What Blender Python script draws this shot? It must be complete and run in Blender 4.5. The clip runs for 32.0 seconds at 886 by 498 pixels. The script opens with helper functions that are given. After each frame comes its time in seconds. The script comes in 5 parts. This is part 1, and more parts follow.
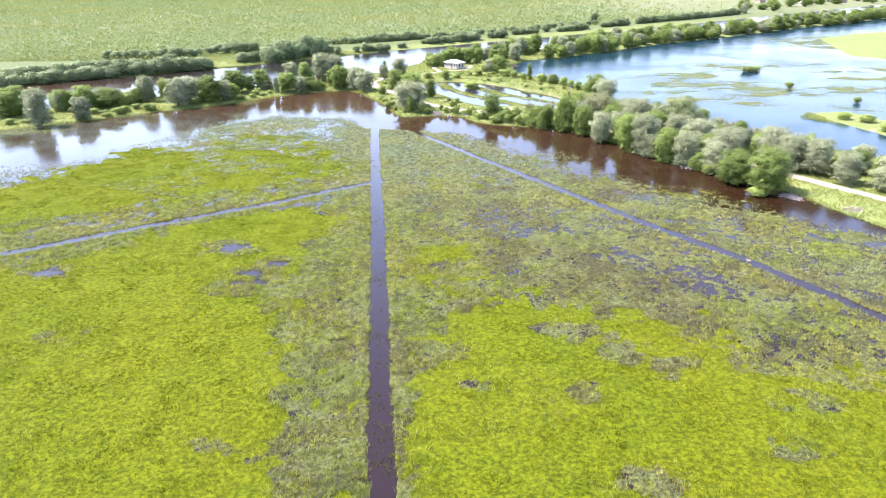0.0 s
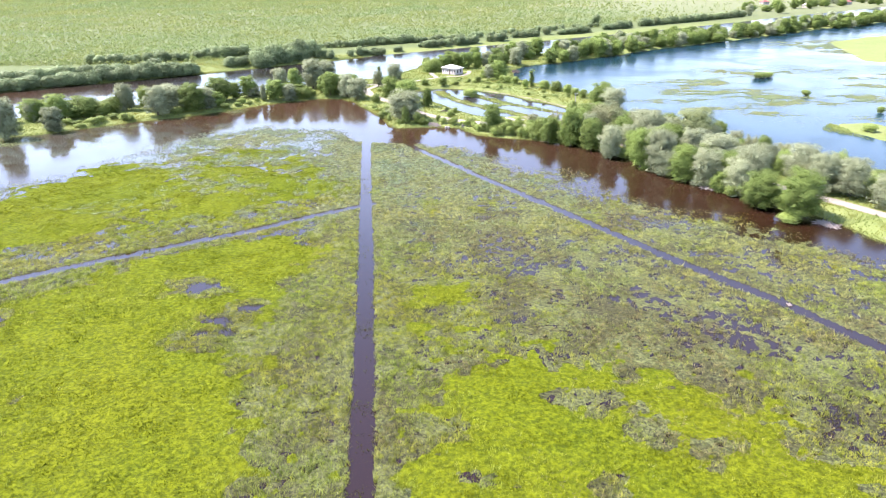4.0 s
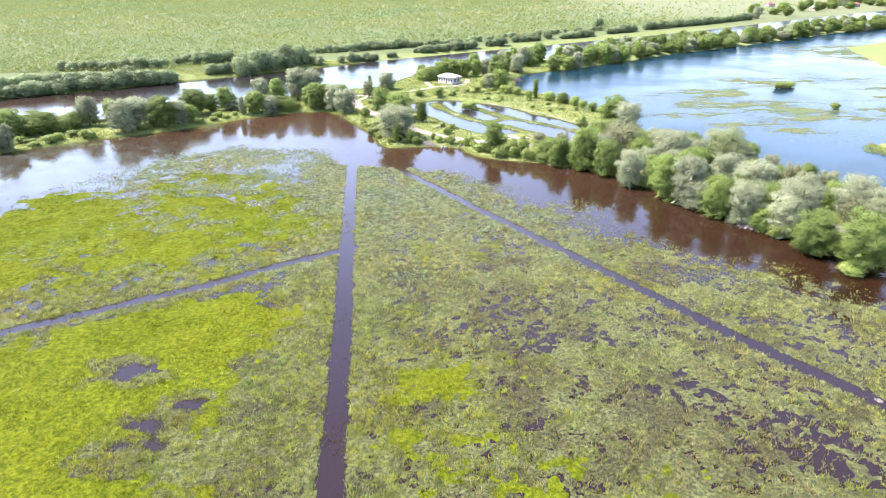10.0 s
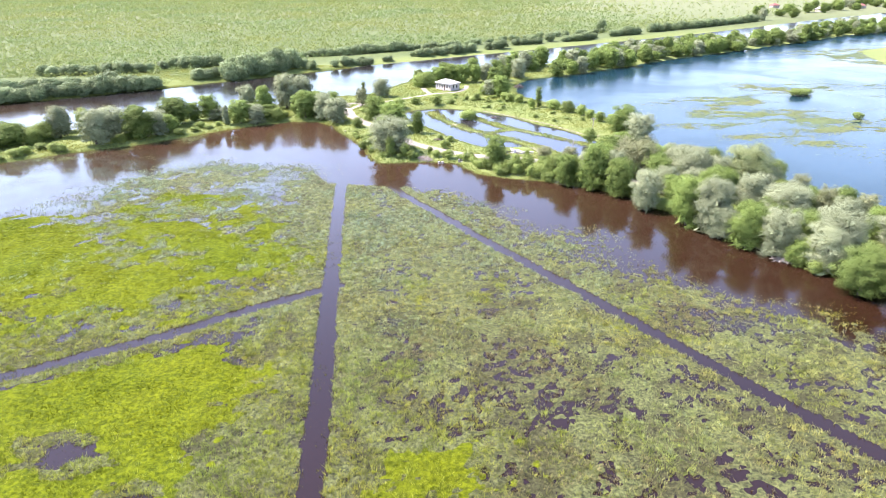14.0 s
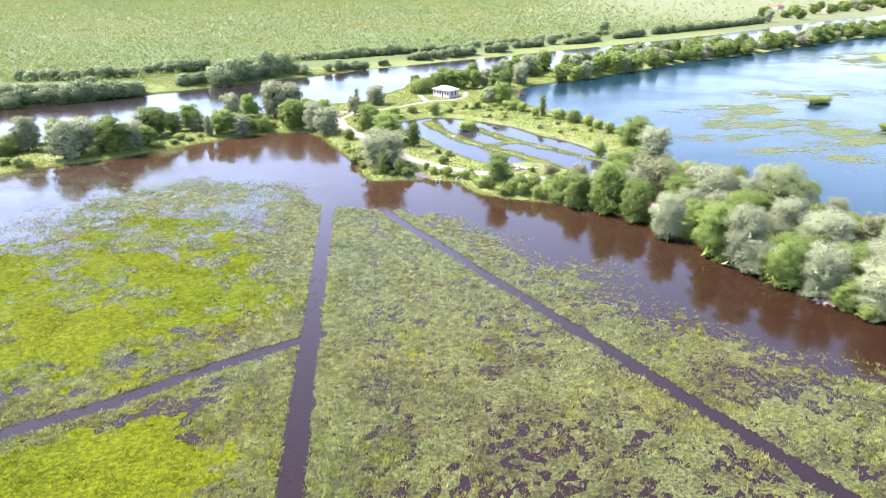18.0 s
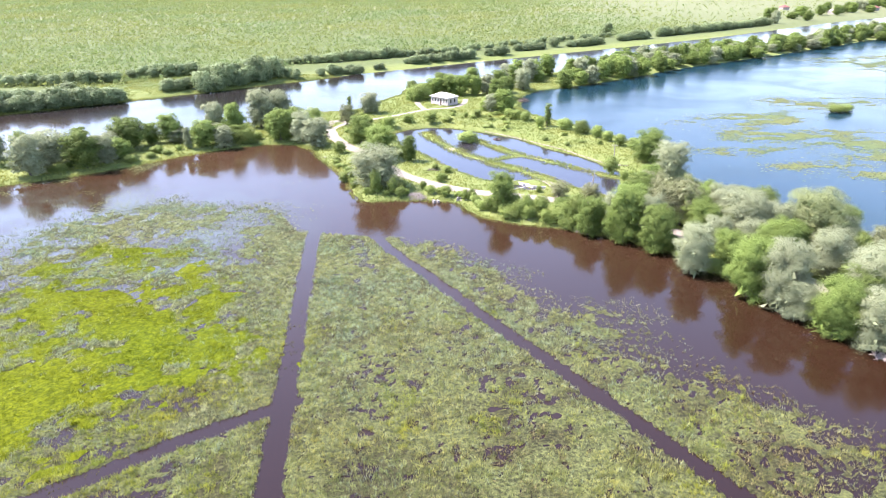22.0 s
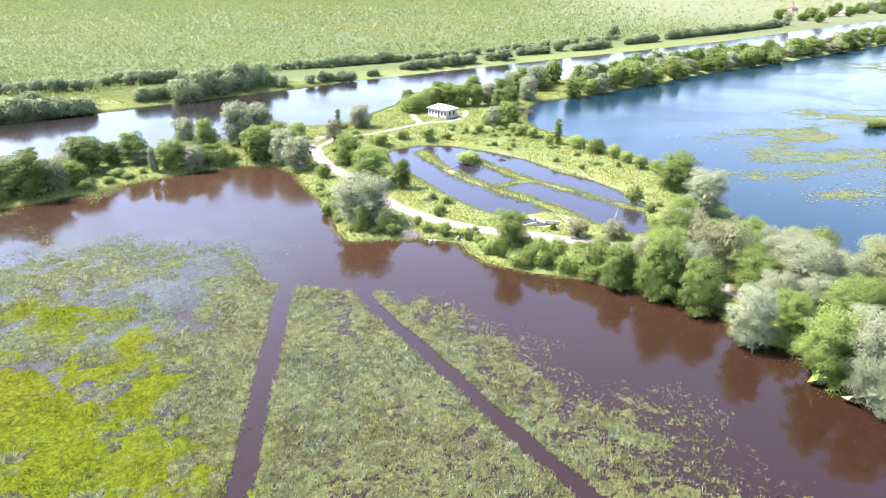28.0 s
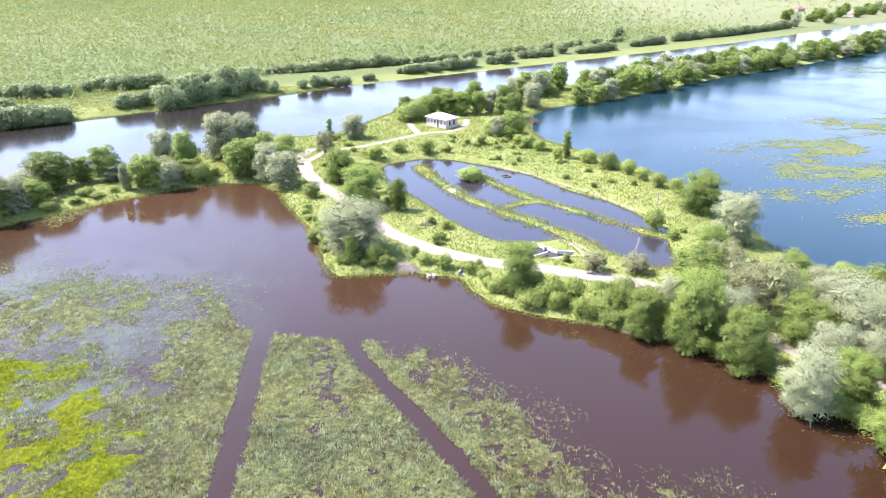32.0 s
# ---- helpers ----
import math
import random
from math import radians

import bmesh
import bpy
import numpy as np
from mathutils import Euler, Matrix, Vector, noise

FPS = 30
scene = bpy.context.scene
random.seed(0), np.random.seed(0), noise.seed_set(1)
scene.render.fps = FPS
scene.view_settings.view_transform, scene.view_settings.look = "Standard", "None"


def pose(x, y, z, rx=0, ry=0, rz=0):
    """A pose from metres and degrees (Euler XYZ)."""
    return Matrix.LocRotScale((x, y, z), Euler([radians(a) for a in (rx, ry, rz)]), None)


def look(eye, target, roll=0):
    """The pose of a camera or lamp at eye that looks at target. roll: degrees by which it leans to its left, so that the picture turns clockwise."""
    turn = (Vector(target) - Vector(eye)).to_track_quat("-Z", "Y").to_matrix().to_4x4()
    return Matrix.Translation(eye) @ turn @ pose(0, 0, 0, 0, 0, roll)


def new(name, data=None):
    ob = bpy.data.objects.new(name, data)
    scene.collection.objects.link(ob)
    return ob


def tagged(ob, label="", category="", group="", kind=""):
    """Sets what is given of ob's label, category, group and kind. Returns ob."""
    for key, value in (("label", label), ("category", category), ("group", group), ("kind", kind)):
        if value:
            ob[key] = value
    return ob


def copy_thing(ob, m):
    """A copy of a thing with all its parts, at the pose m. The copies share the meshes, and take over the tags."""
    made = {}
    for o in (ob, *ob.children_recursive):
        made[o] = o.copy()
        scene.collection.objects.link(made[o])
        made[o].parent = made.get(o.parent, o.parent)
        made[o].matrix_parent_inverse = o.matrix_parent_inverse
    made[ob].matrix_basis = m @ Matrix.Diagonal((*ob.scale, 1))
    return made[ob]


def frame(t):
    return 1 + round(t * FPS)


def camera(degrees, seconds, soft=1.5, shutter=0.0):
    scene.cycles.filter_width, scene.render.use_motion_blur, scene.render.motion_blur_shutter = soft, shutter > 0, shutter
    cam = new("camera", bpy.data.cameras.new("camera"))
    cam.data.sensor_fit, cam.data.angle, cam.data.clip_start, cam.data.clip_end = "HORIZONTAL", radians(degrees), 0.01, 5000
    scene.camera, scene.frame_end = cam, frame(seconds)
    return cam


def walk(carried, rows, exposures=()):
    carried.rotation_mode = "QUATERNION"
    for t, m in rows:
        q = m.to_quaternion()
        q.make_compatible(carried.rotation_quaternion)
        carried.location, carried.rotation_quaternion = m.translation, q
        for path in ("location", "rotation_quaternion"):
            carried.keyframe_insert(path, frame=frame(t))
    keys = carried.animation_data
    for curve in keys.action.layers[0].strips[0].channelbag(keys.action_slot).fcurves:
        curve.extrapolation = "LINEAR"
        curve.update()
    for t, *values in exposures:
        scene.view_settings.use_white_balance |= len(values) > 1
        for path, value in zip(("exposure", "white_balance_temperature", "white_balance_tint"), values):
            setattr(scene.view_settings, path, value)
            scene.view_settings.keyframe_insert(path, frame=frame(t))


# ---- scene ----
cam = camera(66.32, 32.0, soft=0.9)
# seconds, place, tilt, lean, heading of the drone
PATH = [
    (0, 0.000, 0.000, 50.000, 67.159, -0.718, 0.000),
    (1, 0.093, 4.267, 50.008, 67.173, -0.703, -0.046),
    (2, 0.190, 8.528, 50.016, 67.186, -0.688, -0.091),
    (3, 0.291, 12.780, 50.024, 67.198, -0.673, -0.136),
    (4, 0.394, 17.026, 50.031, 67.209, -0.658, -0.180),
    (5, 0.500, 21.265, 50.038, 67.218, -0.643, -0.223),
    (6, 0.609, 25.496, 50.044, 67.227, -0.629, -0.265),
    (7, 0.719, 29.721, 50.051, 67.235, -0.614, -0.307),
    (8, 0.831, 33.938, 50.057, 67.242, -0.599, -0.347),
    (9, 0.944, 38.148, 50.062, 67.247, -0.584, -0.387),
    (10, 1.057, 42.351, 50.067, 67.252, -0.569, -0.427),
    (11, 1.171, 46.547, 50.072, 67.256, -0.554, -0.465),
    (12, 1.285, 50.736, 50.077, 67.259, -0.539, -0.503),
    (13, 1.398, 54.918, 50.081, 67.260, -0.524, -0.540),
    (14, 1.511, 59.093, 50.085, 67.261, -0.510, -0.576),
    (15, 1.623, 63.261, 50.089, 67.261, -0.495, -0.612),
    (16, 1.733, 67.422, 50.092, 67.259, -0.480, -0.647),
    (17, 1.840, 71.575, 50.095, 67.257, -0.465, -0.681),
    (18, 1.946, 75.722, 50.098, 67.254, -0.450, -0.714),
    (19, 2.049, 79.862, 50.100, 67.249, -0.435, -0.747),
    (20, 2.149, 83.996, 50.102, 67.244, -0.420, -0.778),
    (21, 2.245, 88.122, 50.104, 67.238, -0.405, -0.809),
    (22, 2.337, 92.241, 50.105, 67.230, -0.391, -0.840),
    (23, 2.425, 96.354, 50.106, 67.222, -0.376, -0.869),
    (24, 2.508, 100.459, 50.107, 67.213, -0.361, -0.898),
    (25, 2.587, 104.558, 50.107, 67.202, -0.346, -0.926),
    (26, 2.660, 108.650, 50.107, 67.191, -0.331, -0.953),
    (27, 2.727, 112.735, 50.107, 67.179, -0.316, -0.980),
    (28, 2.788, 116.813, 50.106, 67.165, -0.301, -1.005),
    (29, 2.842, 120.885, 50.105, 67.151, -0.286, -1.030),
    (30, 2.889, 124.950, 50.104, 67.135, -0.272, -1.055),
    (31, 2.929, 129.008, 50.102, 67.119, -0.257, -1.078),
    (32, 2.961, 133.059, 50.101, 67.101, -0.242, -1.101),
]
walk(cam, [(t, pose(x, y, z, a, 0, c) @ pose(0, 0, 0, 0, 0, b)) for t, x, y, z, a, b, c in PATH], exposures=((0, 2.34, 6500, 25), (32, 2.34, 6500, 25)))

# ---- light: clear summer day, sun high on the left ----
SUN_EL, SUN_AZ = radians(55), radians(281)   # azimuth clockwise from +y
world = bpy.data.worlds.new("sky")
scene.world = world
world.use_nodes = True
wn = world.node_tree
for n_ in list(wn.nodes):
    wn.nodes.remove(n_)
w_out = wn.nodes.new("ShaderNodeOutputWorld")
w_bg = wn.nodes.new("ShaderNodeBackground")
w_sky = wn.nodes.new("ShaderNodeTexSky")
w_sky.sky_type = "NISHITA"
w_sky.sun_disc = False
w_sky.sun_elevation, w_sky.sun_rotation = SUN_EL, SUN_AZ
w_sky.air_density, w_sky.dust_density, w_sky.ozone_density = 1.0, 0.7, 1.0
w_bg.inputs["Strength"].default_value = 0.14
wn.links.new(w_sky.outputs[0], w_bg.inputs["Color"])
wn.links.new(w_bg.outputs[0], w_out.inputs["Surface"])
sun_data = bpy.data.lights.new("sun", "SUN")
sun_data.energy, sun_data.angle, sun_data.color = 3.75, radians(0.53), (1.0, 0.96, 0.935)
sun = new("sun", sun_data)
to_sun = Vector((math.sin(SUN_AZ) * math.cos(SUN_EL), math.cos(SUN_AZ) * math.cos(SUN_EL), math.sin(SUN_EL)))
sun.matrix_world = look(to_sun * 500, (0, 0, 0))

# ---- materials ----
def mat(name):
    m = bpy.data.materials.new(name)
    m.use_nodes = True
    t = m.node_tree
    b = t.nodes["Principled BSDF"]
    return m, t, b


def noise_node(t, scale, detail=4.0, rough=0.55, where="Object", dist=0.0):
    co = t.nodes.new("ShaderNodeTexCoord")
    nz = t.nodes.new("ShaderNodeTexNoise")
    nz.inputs["Scale"].default_value = scale
    nz.inputs["Detail"].default_value = detail
    nz.inputs["Roughness"].default_value = rough
    nz.inputs["Distortion"].default_value = dist
    t.links.new(co.outputs[where], nz.inputs["Vector"])
    return nz.outputs["Fac"]


def ramp(t, fac, stops):
    r = t.nodes.new("ShaderNodeValToRGB")
    e = r.color_ramp.elements
    while len(e) < len(stops):
        e.new(0.5)
    for k, (pos, col) in enumerate(stops):
        e[k].position, e[k].color = pos, (*col, 1)
    t.links.new(fac, r.inputs["Fac"])
    return r.outputs["Color"]


def mix(t, fac, a, b, mode="MIX"):
    n_ = t.nodes.new("ShaderNodeMix")
    n_.data_type, n_.blend_type = "RGBA", mode
    for s, v in ((n_.inputs[0], fac), (n_.inputs[6], a), (n_.inputs[7], b)):
        if isinstance(v, (int, float)):
            s.default_value = v
        elif isinstance(v, tuple):
            s.default_value = (*v, 1)
        else:
            t.links.new(v, s)
    return n_.outputs[2]


def bump(t, b, height, strength, distance):
    n_ = t.nodes.new("ShaderNodeBump")
    n_.inputs["Strength"].default_value, n_.inputs["Distance"].default_value = strength, distance
    t.links.new(height, n_.inputs["Height"])
    t.links.new(n_.outputs[0], b.inputs["Normal"])


def surface(name, dark, light, scale=2.0, fine=25.0, rough=0.85, relief=0.02, metal=0.0):
    """A matte stained surface: two scales of variation and a fine relief."""
    m, t, b = mat(name)
    big = noise_node(t, scale, 5)
    small = noise_node(t, fine, 6, 0.65)
    c = ramp(t, big, [(0.3, dark), (0.7, light)])
    c2 = ramp(t, small, [(0.25, tuple(v * 0.72 for v in dark)), (0.75, light)])
    t.links.new(mix(t, 0.45, c, c2), b.inputs["Base Color"])
    b.inputs["Roughness"].default_value, b.inputs["Metallic"].default_value = rough, metal
    bump(t, b, small, 0.5, relief)
    return m


def foliage(name, dark, light, glow=0.35, rough=0.6, per_tree=0.25, patch=0.0, gloss=0.2, tuft_shade=0.0):
    """Leaves and blades: a colour of its own for every leaf, and some light that comes through."""
    m, t, b = mat(name)
    g = t.nodes.new("ShaderNodeNewGeometry")
    o = t.nodes.new("ShaderNodeObjectInfo")
    c = ramp(t, g.outputs["Random Per Island"], [(0.0, dark), (1.0, light)])
    hs = t.nodes.new("ShaderNodeHueSaturation")
    rng = t.nodes.new("ShaderNodeMapRange")
    rng.inputs["To Min"].default_value, rng.inputs["To Max"].default_value = 1 - per_tree, 1 + per_tree
    t.links.new(o.outputs["Random"], rng.inputs["Value"])
    t.links.new(rng.outputs[0], hs.inputs["Value"])
    t.links.new(c, hs.inputs["Color"])
    col = hs.outputs[0]
    if patch:
        pz = noise_node(t, patch, 5, 0.6)
        col = mix(t, ramp(t, pz, [(0.38, (0, 0, 0)), (0.62, (1, 1, 1))]), mix(t, 1.0, col, (0.90, 0.99, 1.0), "MULTIPLY"), mix(t, 1.0, col, (1.13, 1.03, 0.86), "MULTIPLY"))
    if tuft_shade:
        # lit tufts and shaded gaps between them, painted into the blade colour with patchy tone
        tz = noise_node(t, tuft_shade, 4, 0.7)
        col = mix(t, 1.0, col, ramp(t, tz, [(0.40, (0.50, 0.54, 0.50)), (0.60, (1.42, 1.38, 1.34))]), "MULTIPLY")
    t.links.new(col, b.inputs["Base Color"])
    b.inputs["Roughness"].default_value = rough
    b.inputs["Specular IOR Level"].default_value = gloss
    tr = t.nodes.new("ShaderNodeBsdfTranslucent")
    t.links.new(col, tr.inputs["Color"])
    ms = t.nodes.new("ShaderNodeMixShader")
    ms.inputs[0].default_value = glow
    t.links.new(b.outputs[0], ms.inputs[1])
    t.links.new(tr.outputs[0], ms.inputs[2])
    t.links.new(ms.outputs[0], t.nodes["Material Output"].inputs["Surface"])
    return m


def water_material(name, dark, light, ripple, silt=False):
    m, t, b = mat(name)
    big = noise_node(t, 0.02, 4, 0.5)
    col = ramp(t, big, [(0.35, dark), (0.65, light)])
    if silt:
        geo = t.nodes.new("ShaderNodeNewGeometry")
        sep = t.nodes.new("ShaderNodeSeparateXYZ")
        t.links.new(geo.outputs["Position"], sep.inputs[0])

        def span(axis, lo, hi):
            r_ = t.nodes.new("ShaderNodeMapRange")
            r_.inputs["From Min"].default_value, r_.inputs["From Max"].default_value = lo, hi
            t.links.new(sep.outputs[axis], r_.inputs["Value"])
            return r_.outputs[0]

        def times(a, c):
            m_ = t.nodes.new("ShaderNodeMath")
            m_.operation = "MULTIPLY"
            t.links.new(a, m_.inputs[0])
            t.links.new(c, m_.inputs[1])
            return m_.outputs[0]
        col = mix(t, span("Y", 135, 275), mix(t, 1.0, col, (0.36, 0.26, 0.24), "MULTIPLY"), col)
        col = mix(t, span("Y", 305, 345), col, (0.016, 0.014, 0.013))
        # clearer, darker water in the ponds on the point
        col = mix(t, times(span("X", -14, -9), span("Y", 240, 246)), col, (0.022, 0.020, 0.024))
        # beds of drowned weed showing pale through the shallow water of the bay
        veil = ramp(t, noise_node(t, 0.11, 6, 0.72, dist=0.4), [(0.36, (0, 0, 0)), (0.66, (1, 1, 1))])
        veil = times(veil, times(times(span("X", -18, -42), span("Y", 168, 205)), span("Y", 262, 232)))
        col = mix(t, veil, col, (0.052, 0.060, 0.046))
    t.links.new(col, b.inputs["Base Color"])
    b.inputs["IOR"].default_value = 1.36 if silt else 1.31
    b.inputs["Specular IOR Level"].default_value = 0.55 if silt else 0.34
    rr = t.nodes.new("ShaderNodeMapRange")
    t.links.new(noise_node(t, 0.035, 3, 0.5, dist=0.6), rr.inputs["Value"])
    rr.inputs["From Min"].default_value, rr.inputs["From Max"].default_value = 0.4, 0.65
    rr.inputs["To Min"].default_value, rr.inputs["To Max"].default_value = 0.06, 0.16
    if silt:
        wind = t.nodes.new("ShaderNodeMapRange")
        wind.inputs["From Min"].default_value, wind.inputs["From Max"].default_value = 290, 380
        wind.inputs["To Max"].default_value = 0.05
        t.links.new(sep.outputs["Y"], wind.inputs["Value"])
        add = t.nodes.new("ShaderNodeMath")
        t.links.new(rr.outputs[0], add.inputs[0])
        t.links.new(wind.outputs[0], add.inputs[1])
        t.links.new(add.outputs[0], b.inputs["Roughness"])
    else:
        rr.inputs["To Min"].default_value, rr.inputs["To Max"].default_value = 0.16, 0.26
        t.links.new(rr.outputs[0], b.inputs["Roughness"])
    bump(t, b, noise_node(t, 1.6, 3, 0.5), ripple, 0.012)
    return m


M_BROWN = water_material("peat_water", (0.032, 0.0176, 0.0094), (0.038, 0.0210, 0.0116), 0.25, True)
M_LAKE = water_material("lake_water", (0.004, 0.019, 0.027), (0.007, 0.025, 0.033), 0.25)
M_SAND = surface("pale_gravel", (0.150, 0.130, 0.098), (0.235, 0.208, 0.166), 0.35, 6.0, 0.95, 0.03)
M_PALECONC = surface("pale_concrete", (0.36, 0.34, 0.31), (0.52, 0.50, 0.47), 1.2, 14.0, 0.9, 0.01)
M_CONC = surface("weathered_concrete", (0.14, 0.13, 0.12), (0.25, 0.235, 0.215), 1.2, 14.0, 0.9, 0.01)
M_WALL = surface("pale_brick_wall", (0.34, 0.30, 0.275), (0.46, 0.42, 0.385), 0.6, 12.0, 0.9, 0.01)
M_ROOF = surface("pale_sheet_roof", (0.44, 0.42, 0.40), (0.56, 0.54, 0.52), 0.5, 6.0, 0.55, 0.01)
M_DARKGLASS = surface("dark_glass", (0.015, 0.018, 0.02), (0.03, 0.035, 0.04), 2.0, 8.0, 0.1, 0.0)
M_FRAME = surface("white_window_frame", (0.62, 0.60, 0.57), (0.75, 0.73, 0.70), 2.0, 20.0, 0.6, 0.002)
M_DOOR = surface("dark_brown_door", (0.07, 0.045, 0.03), (0.12, 0.08, 0.05), 3.0, 30.0, 0.6, 0.004)
M_WOOD = surface("grey_weathered_wood", (0.24, 0.21, 0.18), (0.42, 0.38, 0.33), 2.0, 30.0, 0.9, 0.01)
M_TWIG = surface("dead_twigs", (0.15, 0.125, 0.105), (0.28, 0.245, 0.21), 1.0, 12.0, 0.95, 0.02)
M_BARK = surface("bark", (0.055, 0.042, 0.032), (0.13, 0.105, 0.085), 1.5, 18.0, 0.95, 0.03)
M_STEEL = surface("dull_steel", (0.20, 0.20, 0.20), (0.34, 0.34, 0.33), 2.0, 20.0, 0.5, 0.002, 0.6)
M_REDROOF = surface("red_roof", (0.16, 0.06, 0.045), (0.24, 0.09, 0.07), 0.5, 6.0, 0.8, 0.01)

M_SILVER = foliage("silver_willow_leaf", (0.188, 0.216, 0.116), (0.248, 0.280, 0.158), 0.22, 0.75, 0.18, gloss=0.08)
M_GREEN = foliage("green_leaf", (0.100, 0.148, 0.032), (0.158, 0.216, 0.052), 0.24, 0.65, 0.25, gloss=0.12)
M_BUSH = foliage("bush_leaf", (0.140, 0.192, 0.040), (0.208, 0.266, 0.066), 0.26, 0.55, 0.28)
M_OLIVE = foliage("olive_leaf", (0.135, 0.170, 0.062), (0.235, 0.265, 0.115), 0.3, 0.55, 0.1)
M_DRY = foliage("dry_twig_leaf", (0.150, 0.165, 0.072), (0.225, 0.240, 0.118), 0.25, 0.7, 0.1)
M_FARBUSH = foliage("far_bush_leaf", (0.105, 0.150, 0.058), (0.205, 0.255, 0.115), 0.22, 0.6, 0.25)
M_LUSH = foliage("lush_grass", (0.058, 0.076, 0.002), (0.114, 0.132, 0.005), 0.4, 0.7, 0.0, 0.09, 0.06, 0.9)
M_SEDGE = foliage("yellow_sedge", (0.198, 0.212, 0.064), (0.325, 0.345, 0.128), 0.35, 0.7, 0.0, 0.06, 0.08, 0.85)
M_BLUESEDGE = foliage("pale_sedge", (0.200, 0.238, 0.142), (0.325, 0.370, 0.238), 0.35, 0.7, 0.0, 0.06, 0.08, 0.85)
M_FRESH = foliage("fresh_sedge", (0.185, 0.215, 0.030), (0.300, 0.330, 0.062), 0.35, 0.7, 0.0, 0.06, 0.08, 0.85)
M_BROWNSEDGE = foliage("brown_sedge", (0.105, 0.098, 0.040), (0.225, 0.205, 0.090), 0.3, 0.7, 0.0, 0.0, 0.08, 0.85)
M_BANK = foliage("bank_grass", (0.175, 0.208, 0.052), (0.290, 0.325, 0.098), 0.35, 0.6, 0.0, 0.08)
M_WEED = foliage("floating_weed", (0.080, 0.105, 0.030), (0.145, 0.168, 0.055), 0.2, 0.6, 0.0, 0.04)
M_MUDWEED = foliage("mud_weed", (0.045, 0.042, 0.016), (0.115, 0.105, 0.038), 0.2, 0.7, 0.0, 0.06)
M_SCRUB = foliage("scrub_leaf", (0.150, 0.190, 0.058), (0.196, 0.240, 0.080), 0.35, 0.6, 0.0, 0.01)

# ---- plan: shores, channels and roads, in metres ----
SPIT = [(-420, 60), (-200, 200), (-148, 227), (-129, 238), (-105, 256), (-88, 266), (-72, 281), (-60, 290), (-48, 296),
        (-39, 294), (-32, 286), (-27, 275), (-22, 265), (-19, 256), (-17, 245), (-13, 239.5), (-3, 241), (8, 239),
        (13, 229), (19, 225), (31, 220.5), (38, 217), (46, 210), (53.5, 196), (59.5, 186), (65.5, 174), (71.5, 166), (76.5, 156)]
SPIT += [(82, 147), (87, 132), (94, 117), (112, 90), (150, 30), (215, -60), (290, -60), (185, 80), (140, 145), (120, 172),
         (109, 188), (95, 203), (85, 222), (73, 238), (67, 251), (66, 267), (63, 285), (59, 301), (53, 311), (45, 323),
         (38, 335), (35, 347), (36, 357), (38, 372), (46, 385), (60, 392), (82, 408), (130, 446)]
SPIT += [(200, 495), (300, 570), (392, 632), (560, 740), (560, 800), (400, 664), (332, 614), (247, 560), (133, 482),
         (68, 440), (46, 427), (36, 424), (24, 418), (6, 410), (-6, 400), (-10, 378), (-18, 362), (-27, 346),
         (-40, 342), (-60, 325), (-100, 297), (-150, 262), (-220, 210), (-420, 95)]
FAR_BANK = [(-600, 20), (-420, 160), (-205, 311), (-140, 356), (-96, 388), (-62, 415), (-25, 444), (77, 512), (157, 565),
            (205, 598), (268, 648), (355, 718), (445, 782), (720, 985), (1500, 1600), (4000, 4000), (-4000, 4000), (-4000, -1500)]
POND = [(-10, 308), (-6, 313), (1, 316), (9, 315), (19, 308), (29, 299), (36, 287), (43, 279), (47, 271), (52, 260),
        (50, 257), (48.5, 251), (48, 245), (46, 241.5), (42.5, 241.5), (38, 247), (33, 253), (28, 256), (24, 254.5),
        (17, 254.5), (13, 258), (7, 267), (3, 275), (-3, 286), (-7, 291), (-9, 300)]
DYKES = [([(0, 308), (4.5, 296), (10.5, 283), (17.5, 273), (24, 266), (29.5, 259), (34, 252)], 1.4),
         ([(15, 300), (20, 290), (26, 281), (33, 274), (40, 266), (46, 259.5), (51, 255)], 1.1),
         ([(18, 274), (23, 277.5), (28, 279)], 0.8)]
BASIN = [(22.6, 250.6), (24.6, 250.6), (25.8, 248.8), (28.8, 248.2), (28.4, 246.8), (25.2, 246.2), (22.4, 247.0)]
EAST_FIELD = [(257, 478), (300, 508), (380, 545), (700, 760), (1200, 700), (900, 300), (330, 330), (240, 372), (228, 388), (240, 430)]
REED_ISLE = [(126, 233), (132, 219), (134, 198), (146, 170), (190, 150), (190, 210), (150, 224), (143, 238), (134, 239)]
DITCH_MAIN = ([(8, -80), (-1.5, 0), (-6.5, 54), (-9.5, 86), (-13.4, 132), (-16.5, 162), (-19, 188), (-21.6, 217), (-23, 232)], 1.45)
DITCH_LEFT = ([(-15.5, 163), (-28, 155), (-39, 146.5), (-58.5, 135), (-84, 118.5), (-140, 84)], 1.25)
DITCH_RIGHT = ([(-9.5, 219), (-6.2, 212), (1.4, 199.5), (9, 186), (23, 163), (42, 131), (55, 111), (66.5, 89.5), (85, 58)], 1.15)
MARSH = [(-600, -100), (-600, 40), (-200, 150), (-130, 176), (-102, 190), (-93, 203), (-92, 225), (-76, 240), (-55, 245), (-43, 242),
         (-32, 236), (-25, 223), (-18, 221), (-8, 219), (3, 219), (10, 211), (18, 203), (28, 190), (39, 176), (48, 167),
         (56, 160), (63, 150), (75, 138), (84, 121), (95, 102), (210, -100)]
